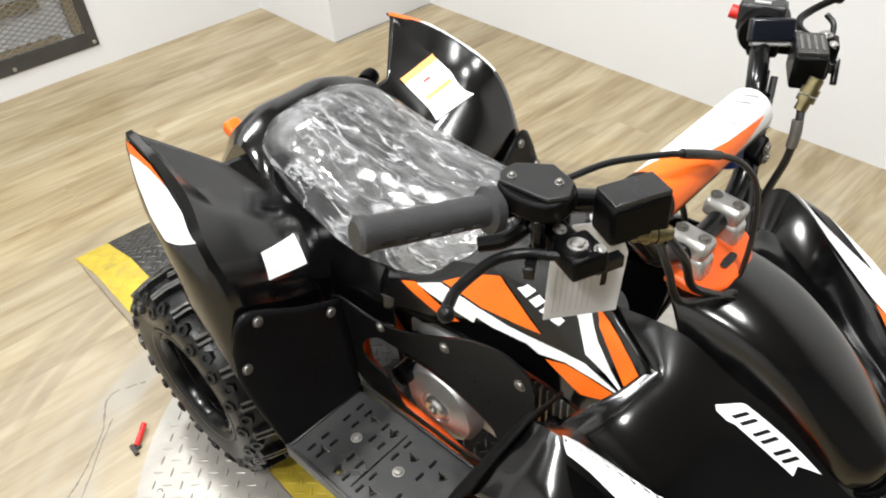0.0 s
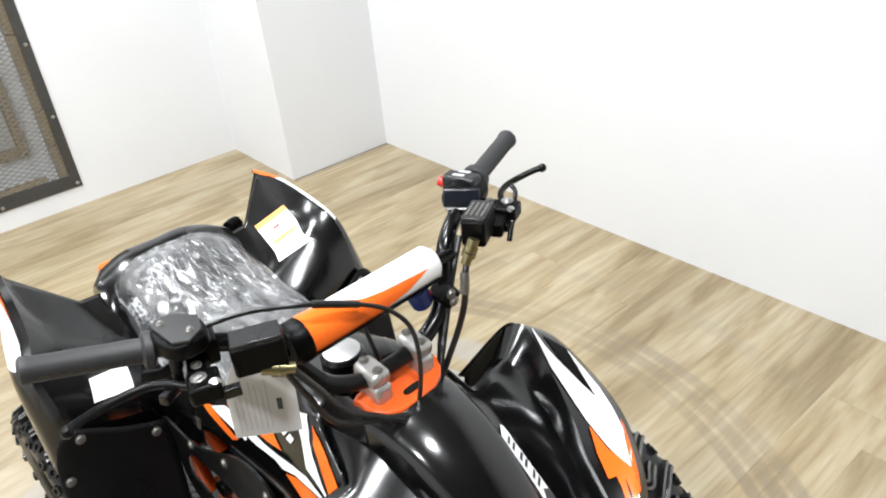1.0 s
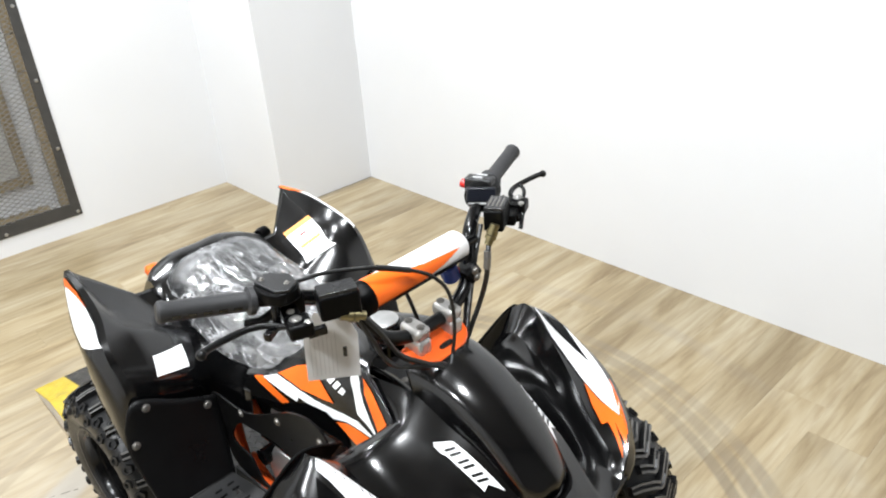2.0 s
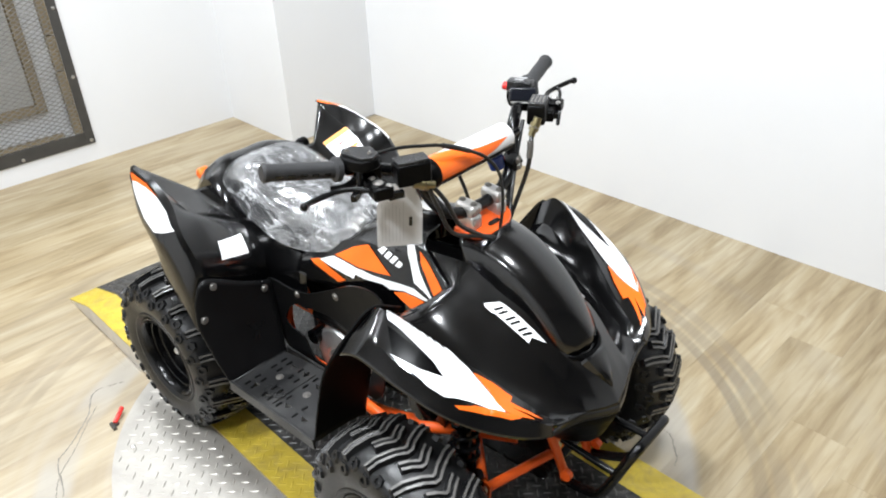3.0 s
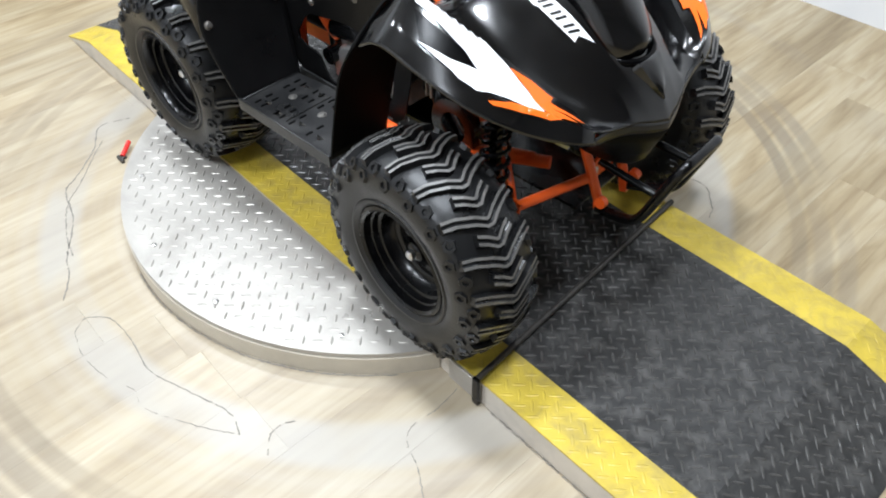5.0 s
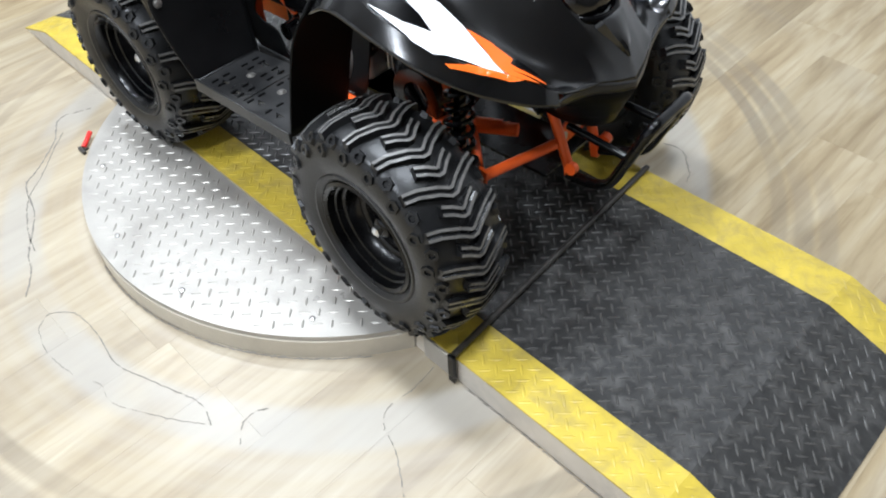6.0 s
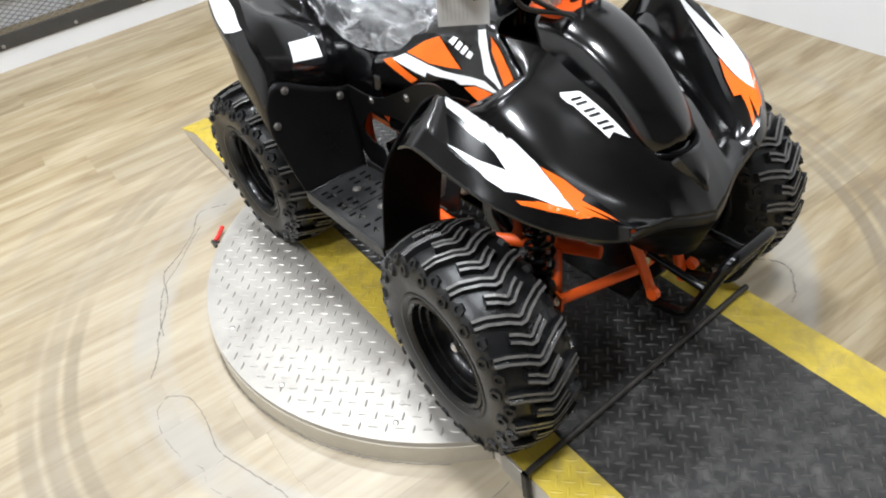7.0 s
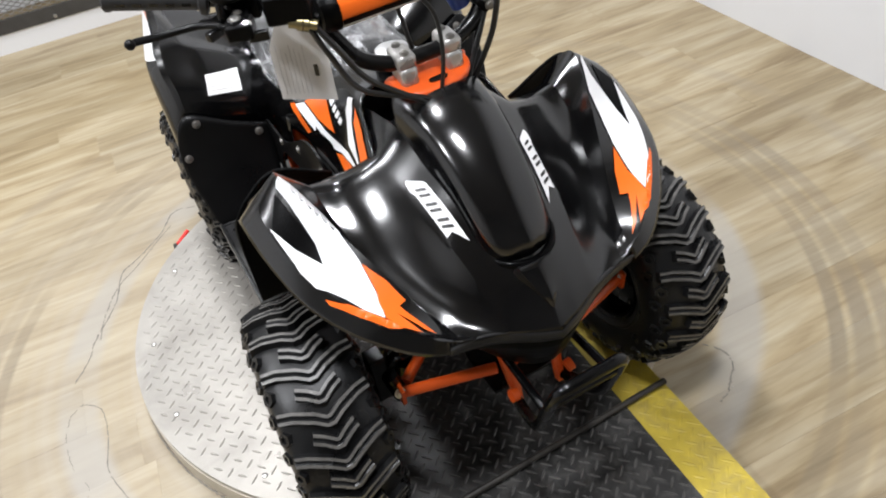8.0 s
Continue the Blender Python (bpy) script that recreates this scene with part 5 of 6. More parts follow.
for s in (-1, 1):
    a, b = Vector((0.704, s * 0.374, 0.951 if s < 0 else 0.939)), Vector((0.742, s * 0.252, 0.924))
    m = Matrix.Translation(a) @ (b - a).to_track_quat("Y", "Z").to_matrix().to_4x4()
    ln = (b - a).length
    prof = [(0.0005, 0), (0.012, 0), (0.0155, 0.003), (0.0155, 0.009), (0.0140, 0.012)]
    prof += [(0.014, ln - 0.014), (0.0205, ln - 0.011), (0.0205, ln - 0.003), (0.017, ln), (0.0005, ln)]
    grip = part("grip", spin(bmesh.new(), prof, m, 28), GRIP, bars, "grey-black rubber grip with black strips for slots")
    mid = (a + b) / 2
    along = (b - a).normalized()
    front = (Vector((1, 0, -0.25)) - along * along.dot(Vector((1, 0, -0.25)))).normalized()
    # black boxes, slightly proud, stand for the shade in the grip's slots
    for side in (1, -1):
        for k in range(5):
            bm = bmesh.new()
            c = mid + along * (0.02 * k - 0.042) + front * (side * 0.0137)
            box(bm, c, (0.0022, 0.011, 0.0040), Matrix((front, along, front.cross(along))).transposed())
            part("grip_slot", bm, BLACK_DECAL, grip, smooth=False)
    # brake perch, lever with its ball end
    bm = bmesh.new()
    box(bm, (0.762, s * 0.208, 0.910), (0.034, 0.030, 0.034), Euler((0, 0, s * 0.4)).to_matrix())
    box(bm, (0.790, s * 0.230, 0.903), (0.060, 0.024, 0.020), Euler((0, 0, s * 0.4)).to_matrix())
    box(bm, (0.817, s * 0.238, 0.903), (0.036, 0.034, 0.022), Euler((0, 0, s * 0.4)).to_matrix())
    if s > 0:
        box(bm, (0.824, 0.210, 0.896), (0.026, 0.040, 0.022), Euler((0, 0, 0.45)).to_matrix())
    perch = part("brake_perch", bm, MATTE, bars, "black brake lever mount", bevel=0.004)
    reach = 0.367 if s < 0 else 0.352
    path = [(0.818, s * 0.244, 0.905), (0.800, s * 0.253, 0.904), (0.780, s * 0.268, 0.905), (0.769, s * 0.292, 0.906), (0.771, s * (reach - 0.035), 0.909), (0.783, s * (reach - 0.010), 0.916), (0.790, s * reach, 0.918)]
    bm = bmesh.new()
    tube(bm, path, 0.0048, 10)
    bmesh.ops.create_uvsphere(bm, u_segments=14, v_segments=10, radius=0.0068, matrix=Matrix.Translation(path[-1]))
    part("brake_lever", bm, TRIM, perch, "black brake lever with ball end")
    bm = spin(bmesh.new(), [(0.0005, -0.012), (0.0115, -0.012), (0.0125, -0.006), (0.0125, 0.008), (0.010, 0.011), (0.0005, 0.011)], pose(0.817, s * 0.242, 0.906, 90), 20)
    part("lever_boss", bm, TRIM, perch, "round lever pivot")
    bolt(perch, (0.817, s * 0.242, 0.917), (0, 0, 1), 0.0065, CHROME)
    bolt(perch, (0.832, s * 0.232, 0.912), (0.5, 0, 1), 0.0045, CHROME)
    bolt(perch, (0.792, s * 0.232, 0.914), (0.2, 0, 1), 0.0045)
    bm = bmesh.new()
    box(bm, (0.834, s * 0.222, 0.894), (0.010, 0.026, 0.012), Euler((0, 0, s * 0.4)).to_matrix())
    if s > 0:
        rod(bm, (0.842, 0.222, 0.902), (0.850, 0.205, 0.880), 0.004, 10)
        tube(bm, [(0.823, 0.247, 0.910), (0.818, 0.258, 0.924), (0.806, 0.262, 0.932)], 0.0035, 8)
    part("lever_spring", bm, STEEL_BLACK, perch, bevel=0.001)
    bm = bmesh.new()
    if s < 0:
        ends = (Vector((0.832, -0.180, 0.897)), Vector((0.850, -0.150, 0.888)))
    else:
        ends = (Vector((0.851, 0.137, 0.916)), Vector((0.847, 0.122, 0.884)))
    for k0, k1, rad in ((0.0, 0.3, 0.0078), (0.3, 0.5, 0.0098), (0.54, 0.72, 0.0098), (0.72, 1.0, 0.0068)):
        rod(bm, ends[0].lerp(ends[1], k0), ends[0].lerp(ends[1], k1), rad, 12)
    part("cable_adjuster", bm, BRASS, perch, "yellow zinc cable adjuster")

# thumb throttle body and its lid on the right
bm = bmesh.new()
plate(bm, smooth_loop([(0.738, -0.248), (0.770, -0.257), (0.797, -0.245), (0.796, -0.215), (0.770, -0.203), (0.742, -0.215)], 3), 0.019, pose(0, 0, 0.929))
throttle = part("throttle_body", bm, MATTE, bars, "black thumb throttle housing", bevel=0.003)
bm = bmesh.new()
plate(bm, [(0.735, -0.240), (0.744, -0.250), (0.790, -0.248), (0.801, -0.233), (0.791, -0.214), (0.764, -0.204), (0.737, -0.222)], 0.004, pose(0, 0, 0.9485))
part("throttle_lid", bm, LIP, throttle, "flat throttle lid", bevel=0.001)
for x, y in ((0.748, -0.240), (0.784, -0.224)):
    bolt(throttle, (x, y, 0.9525), (0, 0, 1), 0.003)
bm = spin(bmesh.new(), [(0.012, -0.011), (0.0175, -0.011), (0.0185, 0), (0.0175, 0.011), (0.012, 0.011)], Matrix.Translation((0.755, -0.222, 0.918)) @ Matrix.Rotation(radians(-20), 4, "Z"), 20, True)
part("throttle_clamp", bm, MATTE, throttle, "black clamp ring")
bm = bmesh.new()
rod(bm, (0.782, -0.248, 0.930), (0.786, -0.252, 0.893), 0.006, 12)
box(bm, (0.787, -0.262, 0.896), (0.010, 0.034, 0.012), Euler((0, 0, 0.5)).to_matrix())
part("lever_post", bm, STEEL_BLACK, throttle, bevel=0.002)
bm = bmesh.new()
tube(bm, [(0.765, -0.24, 0.908), (0.752, -0.255, 0.896), (0.735, -0.27, 0.892)], 0.007, 8)
part("thumb_lever", bm, MATTE, throttle)
bm = bmesh.new()
box(bm, (0.824, -0.174, 0.914), (0.034, 0.058, 0.038), Euler((0, 0, -0.46)).to_matrix())
res = part("right_switch_block", bm, MATTE, bars, "black master cylinder block", bevel=0.004)
bm = bmesh.new()
box(bm, (0.824, -0.174, 0.9350), (0.031, 0.054, 0.005), Euler((0, 0, -0.46)).to_matrix())
part("block_lid", bm, LIP, res, "flat charcoal lid", bevel=0.001)
# left switch cluster with the red stop button
bm = spin(bmesh.new(), [(0.0005, -0.030), (0.024, -0.030), (0.0275, -0.02), (0.0275, 0.018), (0.024, 0.026), (0.0005, 0.026)], Matrix.Translation((0.752, 0.225, 0.918)) @ Matrix.Rotation(radians(18), 4, "Z"), 28)
switch = part("switch_housing", bm, MATTE, bars, "black switch housing with red stop button")
bm = bmesh.new()
box(bm, (0.748, 0.222, 0.930), (0.052, 0.026, 0.034), Euler((0, 0, 0.3)).to_matrix())
part("switch_panel", bm, LIP, switch, bevel=0.004)
out = Vector((0.62, -0.60, 0.30)).normalized()
wide = Vector((0.78, 0.50, 0.0))
wide = (wide - out * wide.dot(out)).normalized()
turn = Matrix((wide, out.cross(wide), out)).transposed()
for name, mat, rise, drop, size, label in (("switch_face", BLUEBLACK, 0.006, 0.0, (0.052, 0.026, 0.012), "blue-black switch face"), ("switch_sill", ALU, 0.006, -0.0155, (0.046, 0.005, 0.010), "grey clamp edge")):
    bm = bmesh.new()
    box(bm, Vector((0.768, 0.200, 0.926)) + out * rise + turn.col[1] * drop, size, turn)
    part(name, bm, mat, switch, label, bevel=0.003)
bm = bmesh.new()
rod(bm, (0.725, 0.214, 0.930), (0.714, 0.211, 0.932), 0.008, 14)
part("stop_button", bm, RED, switch, "red stop button")
for dy in (0, 0.013):
    bm = bmesh.new()
    box(bm, (0.748, 0.217 + dy, 0.9475), (0.018, 0.006, 0.002), Euler((0, 0, 0.3)).to_matrix())
    part("switch_mark", bm, INK, switch, smooth=False)
bm = bmesh.new()
box(bm, (0.826, 0.172, 0.913), (0.034, 0.056, 0.038), Euler((0, 0, 0.46)).to_matrix())
blk = part("brake_block", bm, MATTE, bars, "black brake block with printed lid", bevel=0.004)
bm = bmesh.new()
box(bm, (0.826, 0.172, 0.9340), (0.031, 0.052, 0.005), Euler((0, 0, 0.46)).to_matrix())
part("block_lid", bm, LIP, blk, bevel=0.001)
for k in range(4):
    bm = bmesh.new()
    box(bm, (0.8166 + 0.0063 * k, 0.1674 + 0.0031 * k, 0.9368), (0.0026, 0.036, 0.0008), Euler((0, 0, 0.46)).to_matrix())
    part("print_bar", bm, DULL, blk, smooth=False)
# clamp with key switch on the left bar leg
bm = bmesh.new()
box(bm, (0.811, 0.110, 0.828), (0.032, 0.03, 0.028), Euler((0.6, 0, 0)).to_matrix())
kc = part("cable_clamp", bm, MATTE, bars, bevel=0.004)
bolt(kc, (0.828, 0.108, 0.836), (1, 0, 0), 0.006)
bolt(kc, (0.828, 0.112, 0.822), (1, 0, 0), 0.006)
bm = spin(bmesh.new(), [(0.0005, 0), (0.015, 0), (0.017, 0.03), (0.0005, 0.034)], pose(0.80, 0.080, 0.825, 110), 20)
key = part("key_switch", bm, BLUE, bars, "dark blue key switch")
bm = bmesh.new()
box(bm, (0.805, 0.086, 0.838), (0.012, 0.010, 0.012))
part("key_cap", bm, RED, key, bevel=0.003)
# cables and hoses
for pts, r in (
    ([(0.848, -0.154, 0.889), (0.862, -0.136, 0.855), (0.862, -0.105, 0.80), (0.872, -0.06, 0.762), (0.878, -0.02, 0.73), (0.872, -0.02, 0.62)], 0.0042),
    ([(0.846, -0.160, 0.886), (0.852, -0.145, 0.845), (0.858, -0.115, 0.785), (0.878, -0.04, 0.748), (0.882, 0.0, 0.68)], 0.004),
    ([(0.778, -0.205, 0.944), (0.790, -0.165, 0.943), (0.808, -0.130, 0.939), (0.826, -0.100, 0.934), (0.838, -0.047, 0.910), (0.850, -0.012, 0.886), (0.862, 0.008, 0.850), (0.870, 0.006, 0.79), (0.870, -0.01, 0.72)], 0.0031),
    ([(0.848, 0.123, 0.886), (0.852, 0.114, 0.868), (0.851, 0.110, 0.83), (0.842, 0.102, 0.785), (0.838, 0.075, 0.735), (0.845, 0.045, 0.70), (0.860, 0.02, 0.64)], 0.0045),
    ([(0.80, 0.160, 0.893), (0.814, 0.124, 0.842), (0.828, 0.092, 0.79), (0.845, 0.06, 0.745), (0.862, 0.03, 0.68)], 0.0042),
    ([(0.79, 0.160, 0.898), (0.808, 0.122, 0.84), (0.822, 0.088, 0.782), (0.842, 0.055, 0.71)], 0.0038),
    ([(0.79, -0.02, 0.87), (0.78, -0.01, 0.84), (0.80, -0.01, 0.80), (0.80, 0.0, 0.75)], 0.0035),
):
    bm = bmesh.new()
    tube(bm, pts, r, 8)
    part("cable", bm, CABLE, bars)
bm = bmesh.new()
tube(bm, [(0.826, -0.100, 0.934), (0.833, -0.074, 0.923), (0.838, -0.047, 0.910)], 0.0047, 10)
part("cable_joint", bm, CABLE, bars)
bm = bmesh.new()
tube(bm, [(0.850, 0.116, 0.876), (0.852, 0.113, 0.862), (0.852, 0.111, 0.846)], 0.0062, 10)
part("cable_sleeve", bm, DULL, bars, "dull metal cable sleeve")
# round fuel cap in front of the seat
bm = spin(bmesh.new(), [(0.0005, 0), (0.027, 0), (0.027, 0.028), (0.032, 0.030), (0.032, 0.056), (0.028, 0.060), (0.0005, 0.060)], pose(0.712, -0.006, 0.69, 90), 28)
cap = part("fuel_cap", bm, STEEL_BLACK, bike, "black fuel cap with silver top")
bm = spin(bmesh.new(), [(0.0005, 0), (0.027, 0), (0.027, 0.003), (0.022, 0.005), (0.0005, 0.005)], pose(0.712, -0.006, 0.7505, 90), 28)
part("cap_top", bm, ALU, cap, "silver cap top")
bm = spin(bmesh.new(), [(0.0005, 0), (0.02, 0), (0.022, 0.02), (0.0005, 0.02)], pose(0.745, -0.155, 0.50, 0, 0, 0), 20)
part("cable_boot", bm, MATTE, bike)

# ---- graphics on the bodywork ----
FENDER_WHITE = [(0.826, 0.2585), (0.838, 0.249), (0.89, 0.226), (0.967, 0.212), (1.009, 0.212), (1.049, 0.219), (1.029, 0.238), (1.005, 0.253), (0.972, 0.280), (0.945, 0.289), (0.906, 0.295), (0.872, 0.299), (0.918, 0.281), (0.952, 0.258), (0.925, 0.254), (0.862, 0.261), (0.838, 0.266)]
FENDER_ORANGE = [(0.973, 0.211), (1.002, 0.192), (1.033, 0.181), (1.038, 0.193), (1.051, 0.188), (1.064, 0.181), (1.087, 0.167), (1.079, 0.179), (1.047, 0.202), (1.084, 0.184), (1.069, 0.207), (1.050, 0.218), (1.024, 0.216), (1.010, 0.211)]
FENDER_STRIP = [(0.989, 0.276), (1.004, 0.262), (1.036, 0.233), (1.065, 0.207), (1.083, 0.187), (1.060, 0.220), (1.031, 0.247), (0.997, 0.274)]
BADGE_O, BADGE_U, BADGE_V = (0.934, 0.079), (0.086, -0.012), (-0.017, 0.021)


def badge_at(u, v):
    """A place on the bonnet badge: u along it, v across it."""
    return (BADGE_O[0] + u * BADGE_U[0] + v * BADGE_V[0], BADGE_O[1] + u * BADGE_U[1] + v * BADGE_V[1] * (1 + 0.12 * u))


PLATE = [badge_at(u, v) for u, v in ((-0.04, 0.06), (0.0, -0.02), (1.02, -0.02), (0.87, 0.5), (0.97, 0.94), (0.2, 1.0), (0.13, 1.12), (-0.02, 1.1), (-0.1, 0.92))]
SIDE = (
    ("orange_flash", ORANGE_DECAL, [(0.462, 0.594), (0.488, 0.605), (0.574, 0.586), (0.552, 0.573)]),
    ("white_flash", WHITE_DECAL, [(0.491, 0.604), (0.530, 0.622), (0.600, 0.621), (0.652, 0.625), (0.694, 0.632), (0.734, 0.639), (0.769, 0.643), (0.828, 0.631), (0.785, 0.632), (0.745, 0.630), (0.707, 0.618), (0.686, 0.620), (0.629, 0.609), (0.601, 0.608), (0.598, 0.598), (0.564, 0.598)]),
    ("orange_flash", ORANGE_DECAL, [(0.533, 0.625), (0.578, 0.654), (0.620, 0.673), (0.660, 0.659), (0.703, 0.643), (0.667, 0.635), (0.606, 0.624)]),
    ("white_flash", WHITE_DECAL, [(0.724, 0.708), (0.742, 0.713), (0.760, 0.694), (0.775, 0.674), (0.802, 0.651), (0.829, 0.632), (0.797, 0.645), (0.766, 0.653), (0.746, 0.683)]),
    ("orange_flash", ORANGE_DECAL, [(0.759, 0.708), (0.781, 0.698), (0.813, 0.676), (0.837, 0.657), (0.846, 0.644), (0.838, 0.634), (0.831, 0.635), (0.799, 0.663), (0.771, 0.690)]),
    ("orange_flash", ORANGE_DECAL, [(0.717, 0.617), (0.746, 0.628), (0.777, 0.630), (0.828, 0.629), (0.838, 0.628), (0.775, 0.604), (0.743, 0.611)]),
    ("logo_bar", WHITE_DECAL, [(0.651, 0.674), (0.664, 0.684), (0.679, 0.685), (0.668, 0.671)]),
    ("logo_bar", WHITE_DECAL, [(0.673, 0.670), (0.685, 0.684), (0.697, 0.682), (0.686, 0.668)]),
    ("logo_bar", WHITE_DECAL, [(0.691, 0.667), (0.703, 0.682), (0.714, 0.680), (0.703, 0.666)]),
    ("logo_bar", WHITE_DECAL, [(0.709, 0.665), (0.717, 0.677), (0.729, 0.675), (0.723, 0.665)]),
)
for s in (-1, 1):
    flip = lambda pts: [(x, s * y) for x, y in pts]
    inner = 0.012 if s == 1 else 0.0
    white = [(x, y + inner * min(1, (1.09 - x) / 0.1) if y < 0.26 else y) for x, y in FENDER_WHITE]
    part("white_flash", decal(flip(white), (0, 1), HOOD_TREE, 0.9, 0.0022), WHITE_DECAL, fairing, "white film graphic")
    drop_shape = [(0.842, 0.272), (0.862, 0.268), (0.935, 0.252), (0.967, 0.251), (0.933, 0.275), (0.877, 0.298)]
    part("black_flash", decal(flip([(x, y + inner * 0.5) for x, y in drop_shape]), (0, 1), HOOD_TREE, 0.9, 0.0014), BLACK_FILM, fairing, "black satin film graphic")
    part("orange_flash", decal(flip([(x, y + inner * max(0, min(1, (1.09 - x) / 0.1)) * 0.8) for x, y in FENDER_ORANGE]), (0, 1), HOOD_TREE, 0.9, 0.0028), ORANGE_DECAL, fairing, "orange film graphic")
    part("orange_flash", decal(flip(FENDER_STRIP), (0, 1), HOOD_TREE, 0.9, 0.0028), ORANGE_DECAL, fairing, "orange film graphic")
    for name, mat, pts in SIDE:
        part(name, decal(pts, (0, 2), TANK_TREE, s * 0.5), mat, bike)
    plate_ob = part("white_badge", decal(flip(PLATE), (0, 1), HOOD_TREE, 0.9, 0.0022), WHITE_DECAL, fairing, "white badge with dark bars")
    for k in range(3):
        u0, u1 = 0.06 + 0.28 * k, 0.26 + 0.28 * k
        for a in (u0 + 0.02, u1 - 0.07):
            quad = [badge_at(a, 0.22), badge_at(a + 0.05, 0.22), badge_at(a + 0.05, 0.82), badge_at(a, 0.82)]
            part("badge_bar", decal(flip(quad), (0, 1), HOOD_TREE, 0.9, 0.003), BLACK_DECAL, plate_ob)
    tree = wing_trees[s]
    part("wing_white", decal([(0.050, 0.722), (0.079, 0.726), (0.125, 0.728), (0.177, 0.720), (0.221, 0.702), (0.258, 0.674), (0.238, 0.667), (0.195, 0.657), (0.137, 0.667), (0.087, 0.688), (0.060, 0.707)], (0, 2), tree, s * 0.6), WHITE_DECAL, bike, "white film graphic")
    part("wing_orange", decal([(0.036, 0.734), (0.060, 0.736), (0.126, 0.735), (0.176, 0.722), (0.125, 0.727), (0.079, 0.725), (0.050, 0.721)], (0, 2), tree, s * 0.6, 0.002), ORANGE_DECAL, bike, "orange film graphic")
    if s > 0:
        part("wing_white", decal([(0.110, 0.275), (0.170, 0.284), (0.212, 0.291), (0.262, 0.309), (0.257, 0.315), (0.207, 0.302), (0.150, 0.293), (0.115, 0.286)], (0, 1), tree, 0.9, 0.0024), WHITE_DECAL, bike, "white film graphic")
        part("wing_orange", decal([(0.036, 0.265), (0.080, 0.271), (0.108, 0.275), (0.112, 0.286), (0.070, 0.280), (0.036, 0.273)], (0, 1), tree, 0.9, 0.002), ORANGE_DECAL, bike, "orange film graphic")
QA, QB, QC = Vector((-0.246, 0.627)), Vector((-0.189, 0.580)), Vector((-0.256, 0.594))


def label_patch(u0, u1, v0, v1):
    """A patch of the plain sticker on the wing's front, in parts of its width and height."""
    return [tuple(QC + (QB - QC) * u + (QA - QC) * v) for u, v in ((u0, v0), (u1, v0), (u1, v1), (u0, v1))]


stk = part("white_sticker", decal(label_patch(0, 1, 0, 1), (1, 2), wing_trees[-1], 0.9, 0.0016, -1), PAPER, bike, "white paper sticker")
for n in range(4):
    part("print_bar", decal(label_patch(0.1, 0.9, 0.2 + 0.2 * n, 0.235 + 0.2 * n), (1, 2), wing_trees[-1], 0.9, 0.0022, -1), TAGPAPER, stk)
ST = [Vector((0.139, 0.672)), Vector((0.158, 0.701)), Vector((0.264, 0.658)), Vector((0.243, 0.631))]


def sticker_patch(u0, u1, v0, v1):
    """A patch of the warning sticker: u along it, v across it, both 0 to 1."""
    return [tuple(ST[0].lerp(ST[3], u).lerp(ST[1].lerp(ST[2], u), v)) for u, v in ((u0, v0), (u0, v1), (u1, v1), (u1, v0))]


warn = part("warning_sticker", decal(sticker_patch(0, 1, 0, 1), (0, 2), wing_trees[1], 0.13, 0.0024, 1), PAPER, bike, "white and orange warning sticker")
for u0, u1, v0, v1, mat, name in ((0.0, 0.13, 0, 1, PALE_ORANGE, "orange_band"), (0.54, 0.62, 0.12, 0.9, PALE_ORANGE, "orange_band"), (0.28, 0.33, 0.35, 0.55, RED, "red_mark"), (0.70, 0.73, 0.1, 0.9, TAGPAPER, "print_bar"), (0.78, 0.81, 0.1, 0.9, TAGPAPER, "print_bar"), (0.86, 0.89, 0.1, 0.9, TAGPAPER, "print_bar")):
    part(name, decal(sticker_patch(u0, u1, v0, v1), (0, 2), wing_trees[1], 0.13, 0.003, 1), mat, warn)

# ---- mesh screen in the west wall ----


def niche():
    back = WX - 0.15
    ob = slab("niche_back", (back - 0.04, OY0 - 0.1, 0.0), (back, OY1 + 0.06, OZ1 + 0.1), WALL, "white back of the recess behind the mesh")
    for name, lo, hi in (("niche_side", (back, OY1, OZ0), (WX - 0.14, OY1 + 0.02, OZ1)),):
        slab(name, lo, hi, WALL, "white side of the recess")
    win = thing("window_1", "tan wood framed inner window with dull grey panes", "window", pose(back + 0.001, 0, 0), kind="structure")
    for y0, y1, z0, z1 in ((0.035, 0.078, 0.25, OZ1), (-2.1, 0.035, 0.25, 0.293), (-0.555, -0.46, 0.293, OZ1)):
        bm = bmesh.new()
        box(bm, (0.0175, (y0 + y1) / 2, (z0 + z1) / 2), (0.035, y1 - y0, z1 - z0))
        part("window_frame", bm, TANWOOD, win, "scuffed tan wood bar", drop=0, bevel=0.004)
    for y0, y1 in ((-0.46, 0.035), (-2.1, -0.555)):
        bm = bmesh.new()
        box(bm, (0.006, (y0 + y1) / 2, (0.293 + OZ1) / 2), (0.008, y1 - y0 - 0.002, OZ1 - 0.295))
        part("pane", bm, BACKWALL, win, "dull grey pane", drop=0, smooth=False)
    return win


niche()


